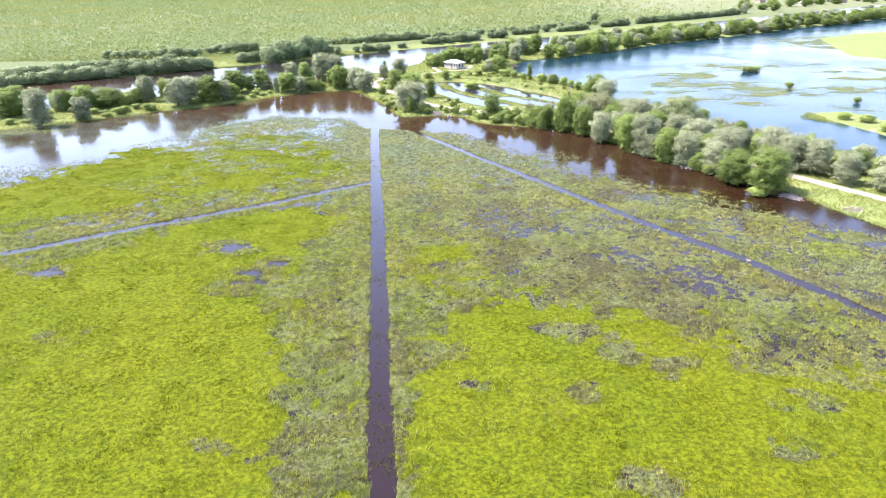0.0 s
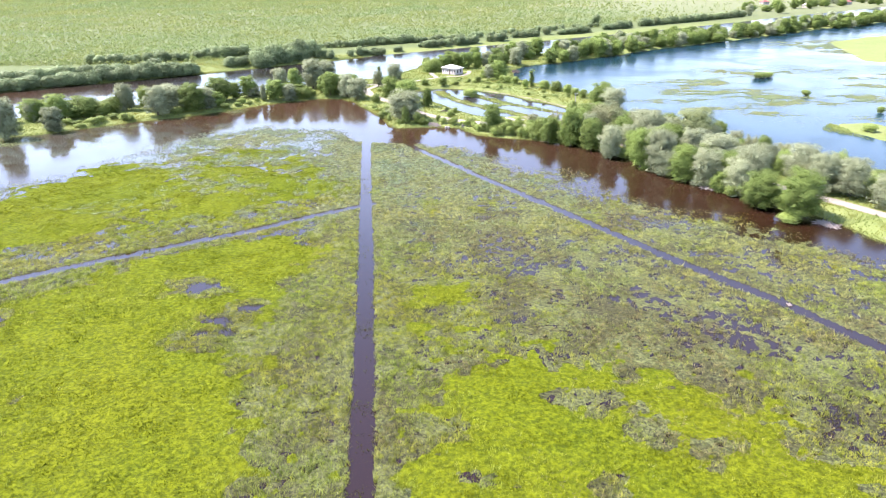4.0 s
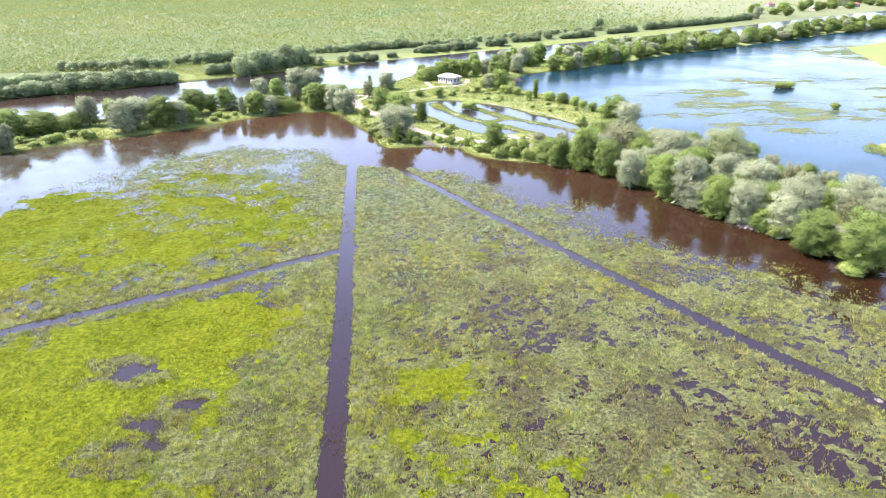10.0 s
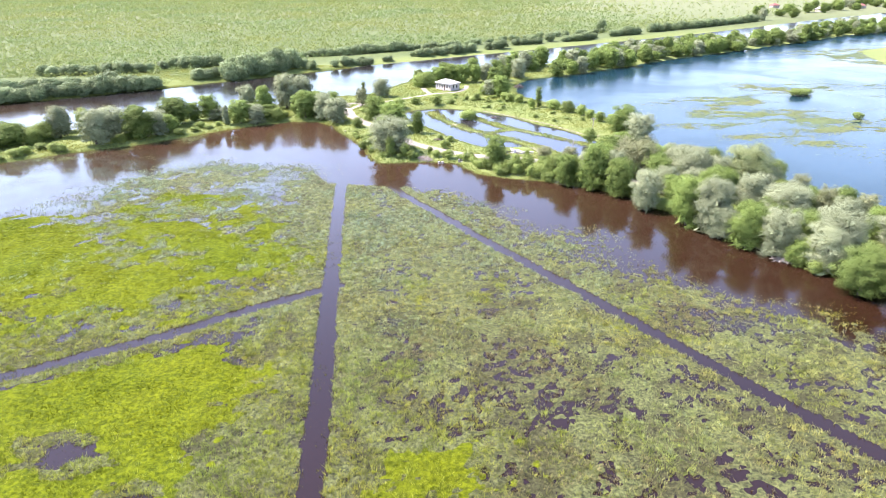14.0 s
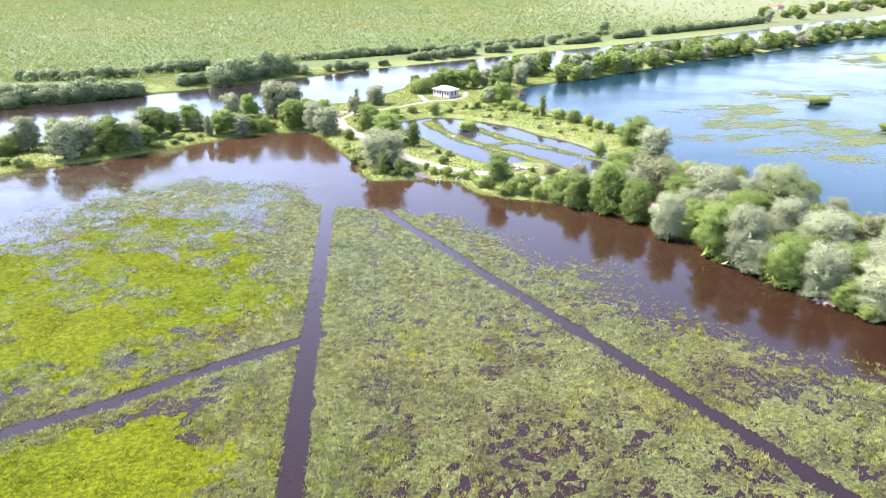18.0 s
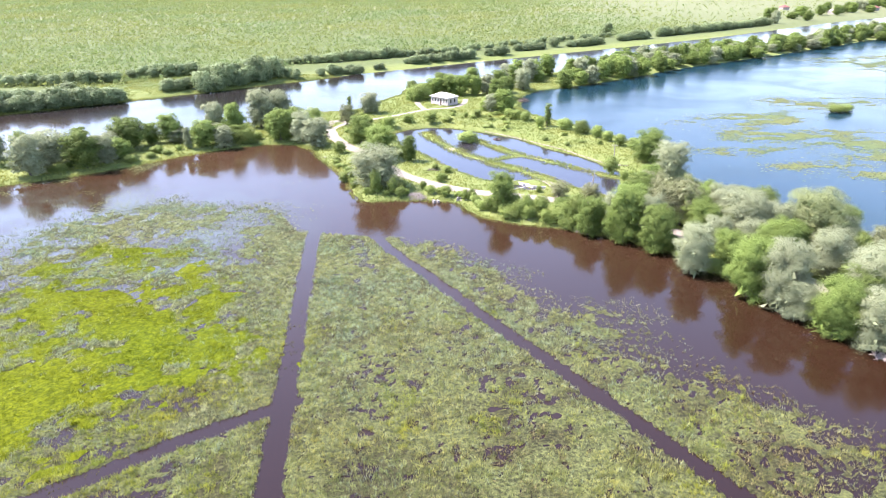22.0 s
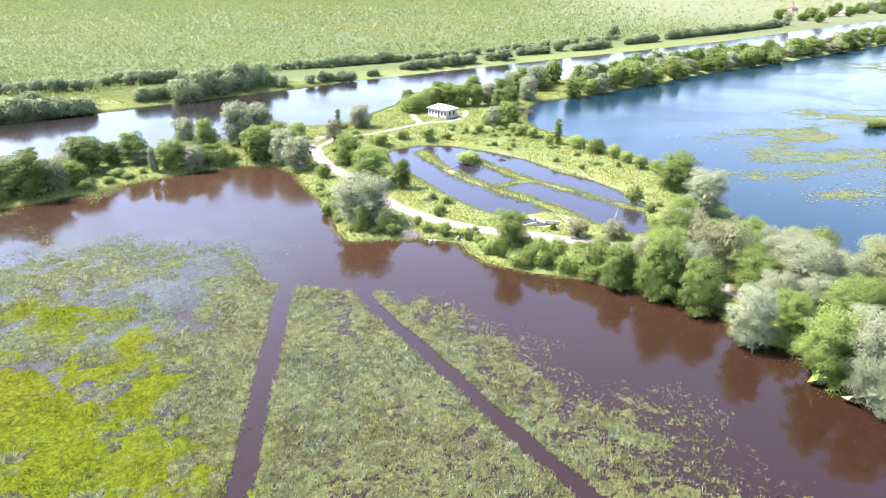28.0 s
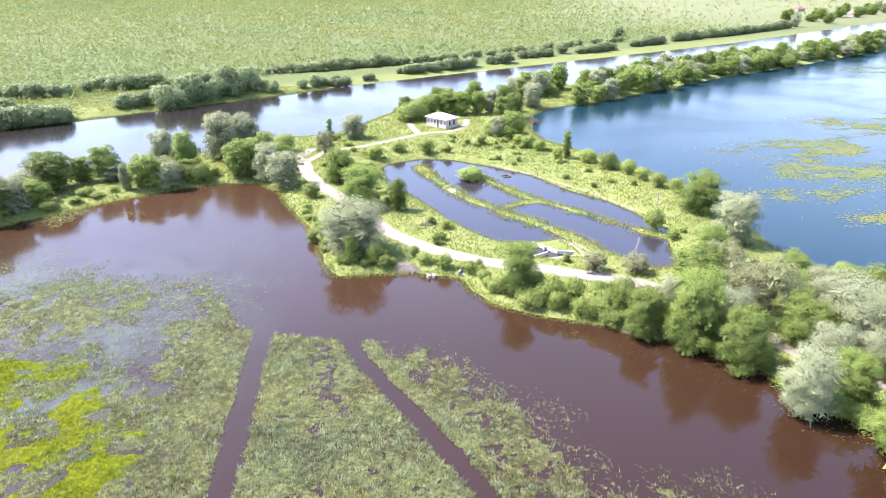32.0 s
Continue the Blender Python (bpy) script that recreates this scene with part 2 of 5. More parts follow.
LUSH_SW = [(-400, 0), (-110, 97), (-75, 116), (-63, 122), (-52, 133), (-38, 142), (-31, 142), (-24, 138), (-25, 125), (-26, 107),
           (-25, 92), (-21, 84), (-18.5, 67), (-16, 50), (-11, 20), (-6, -80), (-400, -80)]
LUSH_N = [(-200, 100), (-80, 140), (-62, 147), (-52, 152), (-45, 155), (-38, 161), (-30, 167), (-22.5, 171), (-22.8, 176), (-30, 183),
          (-38, 193), (-48, 196), (-57, 199), (-63, 199), (-72, 195), (-88, 194), (-98, 178), (-106, 160), (-200, 140)]
LUSH_SE = [(8, -80), (-2, 20), (-4.6, 55), (-5.4, 72), (-4.6, 80), (-2.5, 88), (-2, 94), (4, 98), (16, 100), (27, 93), (34.5, 85), (43, 81), (54, 78),
           (80, 58), (150, 0), (150, -80)]
ROAD = [(-31, 311), (-28, 299), (-23, 289), (-17, 280), (-8.5, 263.5), (-4, 256.5), (2, 250.5), (7, 246.8), (12, 243.8), (17, 241.8),
        (23, 240), (28, 237.5), (34, 236), (39, 233), (44, 226), (50, 217), (57, 206), (65, 193), (75, 177), (84, 163),
        (91, 152), (99, 139), (130, 88), (180, 10)]
TRACK_HOUSE = [(-30, 312), (-26, 321), (-16.5, 327), (-8, 334), (-2, 340), (1, 343), (8, 344), (12, 347), (15, 354.5), (15.5, 362)]
TRACK_YARD = [(-0.5, 342), (-2.5, 350), (-3.5, 357)]


def seg_dist(x, y, pts, closed):
    best = np.full(x.shape, 1e9)
    n_ = len(pts)
    for k in range(n_ if closed else n_ - 1):
        ax, ay = pts[k]
        bx, by = pts[(k + 1) % n_]
        dx, dy = bx - ax, by - ay
        u = np.clip(((x - ax) * dx + (y - ay) * dy) / (dx * dx + dy * dy), 0, 1)
        best = np.minimum(best, (x - ax - u * dx) ** 2 + (y - ay - u * dy) ** 2)
    return np.sqrt(best)


def inside(x, y, pts):
    r = np.zeros(x.shape, bool)
    n_ = len(pts)
    for k in range(n_):
        ax, ay = pts[k]
        bx, by = pts[(k + 1) % n_]
        if ay != by:
            r ^= ((ay > y) != (by > y)) & (x < (bx - ax) * (y - ay) / (by - ay) + ax)
    return r


def sd(x, y, pts):
    """Distance from a closed outline, positive inside."""
    return np.where(inside(x, y, pts), 1, -1) * seg_dist(x, y, pts, True)


LATTICE = np.random.RandomState(7).rand(256, 256).astype(np.float32).ravel()


def vnoise(x, y, scale, seed=0):
    """Smooth value noise from 0 to 1; scale is the size of a cell in metres."""
    u, v = x / scale + 31.7 * seed + 1000, y / scale + 17.3 * seed + 1000
    i, j = np.floor(u).astype(np.int32), np.floor(v).astype(np.int32)
    fu, fv = (u - i).astype(np.float32), (v - j).astype(np.float32)
    fu, fv = fu * fu * (3 - 2 * fu), fv * fv * (3 - 2 * fv)
    i0, i1, j0, j1 = (i & 255) * 256, ((i + 1) & 255) * 256, j & 255, (j + 1) & 255
    a, b_, c, d = LATTICE.take(i0 + j0), LATTICE.take(i1 + j0), LATTICE.take(i0 + j1), LATTICE.take(i1 + j1)
    a = a + (b_ - a) * fu
    return a + (c + (d - c) * fu - a) * fv


def fbm(x, y, scale, seed=0, octaves=4):
    s, amp, tot = 0, 1.0, 0
    for k in range(octaves):
        s = s + amp * vnoise(x, y, scale / 2 ** k, seed + k)
        tot += amp
        amp *= 0.55
    return s / tot


def height(x, y):
    """Height of the ground over the water."""
    wob = (fbm(x, y, 9, 3) - 0.5) * 3.0
    s = sd(x, y, SPIT) + wob
    z = np.clip(s * 0.32, -0.9, 0.75) + np.clip(s - 3, 0, 6) * 0.03 * (0.4 + fbm(x, y, 7, 5))
    f = sd(x, y, FAR_BANK) + wob * 0.6
    z = np.maximum(z, np.clip(f * 0.22, -0.9, 1.3) + np.clip(f - 8, 0, 30) * 0.02 * fbm(x, y, 25, 8))
    e = sd(x, y, EAST_FIELD) + wob * 2
    z = np.maximum(z, np.clip(e * 0.1, -0.9, 0.35))
    r = sd(x, y, REED_ISLE) + wob * 2
    z = np.maximum(z, np.clip(r * 0.12, -0.9, 0.25))
    pd = sd(x, y, POND) + wob * 0.35
    z = np.where(pd > -3, np.minimum(z, np.clip(-pd * 0.4, -0.8, 2)), z)
    for line, half in DYKES:
        d = half + (fbm(x, y, 5, 21) - 0.5) * 2.2 - seg_dist(x, y, line, False)
        z = np.maximum(z, np.clip(d * 0.25 - 0.06, -0.8, 0.12))
    z = np.where(sd(x, y, BASIN) > -0.7, -0.6, z)
    return z


def lushness(x, y):
    """Over 0 where the bright short grass closes over the water."""
    wob = (fbm(x, y, 14, 11, 5) - 0.5) * 30
    fine = (fbm(x, y, 3.2, 15, 4) - 0.5) * 16
    a = np.maximum(sd(x, y, LUSH_SW) + wob * 0.5 + fine * 0.5, sd(x, y, LUSH_SE) + wob * 0.7 + fine * 0.5)
    nb = sd(x, y, LUSH_N)
    torn = np.clip((x + 78) / 36, 0, 1)
    nb = np.minimum(nb, 6.5) - 1.5 - 2.4 * torn + wob * 0.45 + (fbm(x, y, 1.5, 19, 3) - 0.5) * (5 + 10 * torn) + fine * (0.5 + 1.1 * torn)
    a = np.maximum(a, nb)
    a = np.maximum(a, np.minimum(a + 4.5, (fbm(x, y, 2.2, 17, 3) - 0.585) * 14))
    for cx, cy, r in ((-57, 212, 3.2), (-47, 210, 3), (-66, 205, 3.4), (-40, 203, 2.2), (-53, 208, 2.6), (-88, 195, 5), (0, 117, 4.5), (-3, 121, 2), (-63, 214, 2), (-34, 190, 4), (-37, 199, 3), (-3, 106, 2.5), (12, 118, 2)):
        a = np.maximum(a, r - np.hypot((x - cx) * 0.8, y - cy) + fine * 0.45)
    for cx, cy, r in ((-41, 120.5, 3.2), (-33.6, 108.5, 2.3), (-30, 112.8, 2.5), (-30, 103, 3), (-34, 104.5, 4), (-70, 110, 2.6), (-56.4, 87.3, 1.1),
                      (-21.9, 86.7, 1.6), (-19.6, 78.7, 1.6), (-19.7, 72.7, 1.6), (3, 73.7, 0.55), (18, 73.4, 0.8),
                      (17.4, 71.4, 0.6), (45.5, 68, 1.2), (43.8, 70.3, 0.8), (25.8, 81.2, 1.6), (31.2, 77.7, 1.2),
                      (-1, 81, 2.2), (-1.9, 87, 1.3), (18.5, 86.7, 2), (39.5, 59.5, 1.3), (21, 55, 1.3), (-25, 61, 0.9), (-16, 63, 1.2)):
        a = np.minimum(a, (np.hypot((x - cx) * 0.7, y - cy) - r) * 1.2 + fine * 0.5)
    for line, half in (DITCH_MAIN, DITCH_LEFT, DITCH_RIGHT):
        a = np.minimum(a, seg_dist(x, y, line, False) - half - 1.5)
    return a


def sedge_cover(x, y):
    """0 to 1: how thick the pale sedge stands in the water."""
    s = sd(x, y, MARSH)
    d = np.clip((s + (fbm(x, y, 16, 31) - 0.5) * 20) / 8.5, 0, 1)
    west = np.clip((-24 - x) / 8, 0, 1) * np.clip((y - 172) / 30, 0, 1)
    d = d * (1 - 0.25 * west)
    far_west = np.clip((-74 - x) / 10, 0, 1) * np.clip((y - 150) / 20, 0, 1)
    d = d * (1 - 0.6 * far_west)
    gaps = fbm(x, y, 11, 41, 5)
    d = d * np.clip((gaps - 0.38) * 8.0 + 0.6, 0.45, 1) * np.clip((fbm(x, y, 2.6, 45, 3) - 0.36) * 7 + 0.5, 0.35, 1)
    d = np.maximum(d, np.where((x > -14) & (y > 88), 0.72, 0.9) * np.clip((np.where(x > -24, 215, 150) - y) / 30, 0, 1) * np.clip((s - 5) / 8, 0, 1) * np.clip(fbm(x, y, 1.7, 47, 3) * 2.2, 0.5, 1))
    thin = np.clip(1.9 - 2.2 * fbm(x, y, 3.5, 51), 0, 1)
    for cx, cy, r in ((41, 101, 8), (50, 84, 5.5), (28, 126, 4), (5, 153, 4), (22, 113, 4), (3.6, 108, 1.6), (35, 112, 5), (58, 80, 5), (19, 128, 3), (-5, 140, 2), (60, 130, 5), (42, 150, 5)):
        near = np.clip(1.3 - np.hypot((x - cx) * 0.8, y - cy) / r, 0, 1) * 0.46
        d = d * (1 - near * thin)
    # open pools in the meadow west of the main ditch
    ragged = 1.2 * fbm(x, y, 1.8, 53, 3)
    for cx, cy, r in ((-41, 120.5, 2.6), (-37.5, 121.4, 1.6), (-33.6, 108.5, 2.0), (-30, 112.8, 2.0), (-31.5, 105, 1.5), (-70, 110, 2.6), (-56.4, 87.3, 1.1)):
        d = d * np.clip((np.hypot((x - cx) * 0.75, y - cy) / r + ragged - 1.15) * 3, 0, 1)
    ditches = [(seg_dist(x, y, line, False), half + (fbm(x, y, 3, 61) - 0.5) * 0.8, rim)
               for (line, half), rim in ((DITCH_MAIN, 13.0), (DITCH_LEFT, 3.0), (DITCH_RIGHT, 4.0))]
    for q, edge, rim in ditches:
        d = np.where((q < edge + rim) & (s > 1), np.maximum(d, np.clip(1.5 - 1.5 * (q - edge) / rim, 0, 0.92)), d)
    for q, edge, rim in ditches:
        d = np.where(q < edge, 0, d)
    return d


# ---- mesh helpers ----
def quick_mesh(name, verts, faces, material, smooth=False):
    """A mesh from number arrays; every face has the same number of corners."""
    verts, faces = np.asarray(verts, np.float32), np.asarray(faces, np.int32)
    me = bpy.data.meshes.new(name)
    me.vertices.add(len(verts))
    me.vertices.foreach_set("co", verts.ravel())
    k = faces.shape[1]
    me.loops.add(faces.size)
    me.loops.foreach_set("vertex_index", faces.ravel())
    me.polygons.add(len(faces))
    me.polygons.foreach_set("loop_start", np.arange(0, faces.size, k, dtype=np.int32))
    if smooth:
        me.polygons.foreach_set("use_smooth", np.ones(len(faces), bool))
    me.update(calc_edges=True)
    me.materials.append(material)
    return me


def part(name, bm, material, parent, label=""):
    me = bpy.data.meshes.new(name)
    bm.to_mesh(me)
    bm.free()
    me.materials.append(material)
    ob = new(name, me)
    ob.parent = parent
    return tagged(ob, label)


def thing(name, label, category, place=None, group="", kind=""):
    ob = new(name)
    if place is not None:
        ob.matrix_basis = place
    return tagged(ob, label, category, group, kind)


def box(bm, x0, y0, z0, x1, y1, z1, m=None):
    vs = bmesh.ops.create_cube(bm, size=1)["verts"]
    for v in vs:
        v.co = Vector((x0 + (v.co.x + 0.5) * (x1 - x0), y0 + (v.co.y + 0.5) * (y1 - y0), z0 + (v.co.z + 0.5) * (z1 - z0)))
        if m is not None:
            v.co = m @ v.co
    return vs


def bevelled(width=0.02, *boxes):
    bm = bmesh.new()
    for b in boxes:
        box(bm, *b)
    bmesh.ops.bevel(bm, geom=bm.edges[:], offset=width, segments=1, affect="EDGES")
    return bm


def tube(bm, a, b, r0, r1, sides=6):
    a, b = Vector(a), Vector(b)
    q = (b - a).to_track_quat("Z", "Y").to_matrix()
    rings = []
    for pt, r in ((a, r0), (b, r1)):
        rings.append([bm.verts.new(pt + q @ Vector((r * math.cos(k * 2 * math.pi / sides), r * math.sin(k * 2 * math.pi / sides), 0))) for k in range(sides)])
    for k in range(sides):
        bm.faces.new((rings[0][k], rings[0][(k + 1) % sides], rings[1][(k + 1) % sides], rings[1][k]))
    bm.faces.new(rings[1])
    bm.faces.new(rings[0][::-1])


def stuff(name, me, label, category):
    return tagged(new(name, me), label, category, kind="stuff")


# ---- ground and water ----
def lines(*spans):
    out = [spans[0][0]]
    for a, b, step in spans:
        n_ = max(1, int(round((b - a) / step)))
        out += [a + (b - a) * (k + 1) / n_ for k in range(n_)]
    return np.array(out)


gx = lines((-4000, -1000, 500), (-1000, -400, 60), (-400, -170, 8), (-170, -70, 2), (-70, 115, 1.25), (115, 190, 2.5), (190, 420, 7), (420, 1000, 40), (1000, 4000, 500))
gy = lines((-1500, -100, 200), (-100, 60, 12), (60, 205, 2), (205, 330, 1.25), (330, 430, 2), (430, 640, 4), (640, 1100, 14), (1100, 4000, 300))
GX, GY = np.meshgrid(gx, gy)
GZ = height(GX.ravel(), GY.ravel())


def ground_z(x, y):
    """Height of the ground sheet under one place."""
    i = min(max(int(np.searchsorted(gx, x)) - 1, 0), len(gx) - 2)
    j = min(max(int(np.searchsorted(gy, y)) - 1, 0), len(gy) - 2)
    u, v = (x - gx[i]) / (gx[i + 1] - gx[i]), (y - gy[j]) / (gy[j + 1] - gy[j])
    a, b, c, d = (GZ[q_] for q_ in (j * len(gx) + i, j * len(gx) + i + 1, (j + 1) * len(gx) + i, (j + 1) * len(gx) + i + 1))
    return float((a * (1 - u) + b * u) * (1 - v) + (c * (1 - u) + d * u) * v)


quad = (np.arange(len(gy) - 1)[:, None] * len(gx) + np.arange(len(gx) - 1)[None, :]).ravel()
quads = np.stack([quad, quad + 1, quad + len(gx) + 1, quad + len(gx)], 1)


def ground_material():
    m, t, b = mat("meadow_ground")
    big = noise_node(t, 0.05, 5, 0.6)
    mid = noise_node(t, 0.5, 5, 0.65)
    fine = noise_node(t, 4.0, 5, 0.7)
    a = ramp(t, big, [(0.35, (0.096, 0.128, 0.028)), (0.65, (0.160, 0.182, 0.056))])
    c = ramp(t, mid, [(0.3, (0.070, 0.100, 0.020)), (0.7, (0.155, 0.178, 0.056))])
    col = mix(t, 0.5, a, c)
    col = mix(t, 0.3, col, ramp(t, fine, [(0.3, (0.030, 0.055, 0.010)), (0.7, (0.19, 0.215, 0.065))]))
    geo = t.nodes.new("ShaderNodeNewGeometry")
    sep = t.nodes.new("ShaderNodeSeparateXYZ")
    t.links.new(geo.outputs["Position"], sep.inputs[0])
    # bare sandy rim just over the water, in places
    rim = t.nodes.new("ShaderNodeMapRange")
    rim.inputs["From Min"].default_value, rim.inputs["From Max"].default_value = 0.30, 0.12
    t.links.new(sep.outputs["Z"], rim.inputs["Value"])
    where = ramp(t, noise_node(t, 0.07, 3), [(0.62, (0, 0, 0)), (0.68, (1, 1, 1))])
    mul = t.nodes.new("ShaderNodeMath")
    mul.operation = "MULTIPLY"
    t.links.new(rim.outputs[0], mul.inputs[0])
    t.links.new(where, mul.inputs[1])
    col = mix(t, mul.outputs[0], col, ramp(t, fine, [(0.3, (0.22, 0.185, 0.12)), (0.7, (0.34, 0.30, 0.21))]))
    # scrubby ground beyond the river
    k_ = t.nodes.new("ShaderNodeMath")
    k_.operation = "MULTIPLY_ADD"
    k_.inputs[1].default_value = -0.66
    t.links.new(sep.outputs["X"], k_.inputs[0])
    t.links.new(sep.outputs["Y"], k_.inputs[2])
    fld = t.nodes.new("ShaderNodeMapRange")
    fld.inputs["From Min"].default_value, fld.inputs["From Max"].default_value = 464, 482
    t.links.new(k_.outputs[0], fld.inputs["Value"])
    col = mix(t, fld.outputs[0], col, ramp(t, mid, [(0.3, (0.058, 0.080, 0.022)), (0.7, (0.086, 0.108, 0.034))]))
    # drier, paler grass on the wide plain far off
    dry = t.nodes.new("ShaderNodeMapRange")
    dry.inputs["From Min"].default_value, dry.inputs["From Max"].default_value = 560, 900
    t.links.new(sep.outputs["Y"], dry.inputs["Value"])
    col = mix(t, dry.outputs[0], col, ramp(t, mid, [(0.3, (0.090, 0.106, 0.044)), (0.7, (0.135, 0.146, 0.068))]))
    t.links.new(col, b.inputs["Base Color"])
    b.inputs["Roughness"].default_value = 0.9
    b.inputs["Specular IOR Level"].default_value = 0.2
    bump(t, b, mid, 0.7, 0.35)
    return m


ground = new("ground", quick_mesh("ground", np.stack([GX.ravel(), GY.ravel(), GZ], 1), quads, ground_material(), True))
tagged(ground, "green meadow banks and plain with sandy rims", "ground", kind="structure")

WATER = [(-4000, -1500), (4000, -1500), (4000, 4000), (-4000, 4000)]
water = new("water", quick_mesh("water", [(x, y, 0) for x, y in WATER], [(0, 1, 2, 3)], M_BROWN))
tagged(water, "still red-brown peaty flood water", "water", kind="structure")
bm = bmesh.new()
LAKE = [(230, -60), (175, 50), (128, 128), (104, 172), (88, 205), (78, 228), (70, 245), (62, 262), (58, 290), (44, 312), (34, 336),
        (33, 350), (34, 375), (42, 392), (60, 412), (130, 470), (250, 560), (400, 665), (560, 770), (2500, 1400), (2500, -60)]
bm.faces.new([bm.verts.new((x, y, 0.012)) for x, y in LAKE])
bmesh.ops.triangulate(bm, faces=bm.faces[:])
me = bpy.data.meshes.new("lake")
bm.to_mesh(me)
bm.free()
me.materials.append(M_LAKE)
tagged(new("lake", me), "still dark blue lake water", "water", kind="structure")


def ribbon(name, pts, half, material, label):
    """A worn way laid on the ground, with an uneven edge and a slight crown."""
    fine = []
    for k in range(len(pts) - 1):
        a, b = Vector(pts[k]), Vector(pts[k + 1])
        n_ = max(1, int((b - a).length / 1.2))
        fine += [a.lerp(b, j / n_) for j in range(n_)]
    fine.append(Vector(pts[-1]))
    for _ in range(3):
        fine = [fine[0]] + [(fine[k - 1] + fine[k] * 2 + fine[k + 1]) / 4 for k in range(1, len(fine) - 1)] + [fine[-1]]
    P_ = np.array(fine)
    T_ = np.gradient(P_, axis=0)
    T_ /= np.linalg.norm(T_, axis=1)[:, None]
    N_ = np.stack([-T_[:, 1], T_[:, 0]], 1)
    verts = []
    s = np.arange(len(P_)) * 1.2
    offs = (-1, -0.55, 0, 0.55, 1)
    for o in offs:
        w = half * (1 + (0 if abs(o) < 1 else 1) * 0.35 * (fbm(s + 50 * o, s * 0, 3.5, 71) - 0.5))
        q = P_ + N_ * (o * w)[:, None]
        verts.append(np.column_stack([q, height(q[:, 0], q[:, 1]) + 0.09 - 0.05 * abs(o)]))
    V_ = np.stack(verts, 1)
    n_, k_ = V_.shape[:2]
    f = (np.arange(n_ - 1)[:, None] * k_ + np.arange(k_ - 1)[None, :]).ravel()
    ob = new(name, quick_mesh(name, V_.reshape(-1, 3), np.stack([f, f + 1, f + k_ + 1, f + k_], 1), material, True))
    return tagged(ob, label, "road", kind="structure")


ribbon("road", ROAD, 1.75, M_SAND, "pale gravel road along the bank")
ribbon("track_house", TRACK_HOUSE, 1.0, M_SAND, "pale sandy track to the house")
ribbon("path_shore", [(19.3, 308.5), (23.6, 304.5), (28.8, 299.8), (33, 293.4), (37, 287.5), (42.2, 281.2), (46.8, 273.2), (50.2, 266.4), (54, 264)], 0.2, M_SAND, "narrow bare sandy strip along the pond")
ribbon("path_dyke", [(26.4, 256), (27.6, 254.5), (29.4, 251.6), (30.6, 247.4), (31, 242.3), (30.7, 238.6)], 0.28, M_SAND, "narrow pale trodden footpath")
ribbon("path_sluice", [(28.6, 255.2), (31.2, 250), (32.6, 247), (33.2, 244)], 0.28, M_SAND, "narrow pale trodden footpath")
ribbon("track_beach", [(-31.5, 312), (-32.5, 318), (-31, 324), (-26, 322)], 1.5, M_SAND, "bare sandy turning place at the river")
ribbon("track_yard", TRACK_YARD, 1.0, M_SAND, "short sandy spur beside the house")

# ---- marsh: closed mat of bright grass ----
def in_view(x, y, pad=6):
    """The stretch over which the marsh is built finely."""
    return (np.abs(x) < 36 + pad + 0.70 * np.clip(y - 40, 0, None)) & (y > 44 - pad)


mx, my = np.meshgrid(np.arange(-125, 105, 0.6), np.arange(36, 236, 0.6))
ml = lushness(mx.ravel(), my.ravel())
mz = np.clip(ml * 0.06, -0.3, 0.14) + (fbm(mx.ravel(), my.ravel(), 2.4, 81, 3) - 0.45) * 0.34
mz = mz.reshape(mx.shape)
q = (np.arange(mx.shape[0] - 1)[:, None] * mx.shape[1] + np.arange(mx.shape[1] - 1)[None, :]).ravel()
q = np.stack([q, q + 1, q + mx.shape[1] + 1, q + mx.shape[1]], 1)
q = q[(mz.ravel()[q].max(1) > -0.02) & in_view(mx.ravel()[q[:, 0]], my.ravel()[q[:, 0]])]
used, inv = np.unique(q, return_inverse=True)


def lush_ground():
    m, t, b = mat("lush_mat")
    big = noise_node(t, 0.04, 4, 0.6, dist=0.5)
    mid = noise_node(t, 0.35, 5, 0.65)
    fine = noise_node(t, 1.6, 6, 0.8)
    col = mix(t, 0.5, ramp(t, big, [(0.35, (0.032, 0.060, 0.002)), (0.5, (0.064, 0.082, 0.003)), (0.65, (0.088, 0.094, 0.004))]),
              ramp(t, mid, [(0.3, (0.054, 0.076, 0.002)), (0.7, (0.092, 0.110, 0.003))]))
    # shaded hollows and lit tops of the tufts, put into the colour as fine contrast
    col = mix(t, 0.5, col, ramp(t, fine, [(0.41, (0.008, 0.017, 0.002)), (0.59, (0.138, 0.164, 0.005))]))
    t.links.new(col, b.inputs["Base Color"])
    b.inputs["Roughness"].default_value = 0.85
    b.inputs["Specular IOR Level"].default_value = 0.05
    bump(t, b, fine, 1.0, 0.22)
    return m


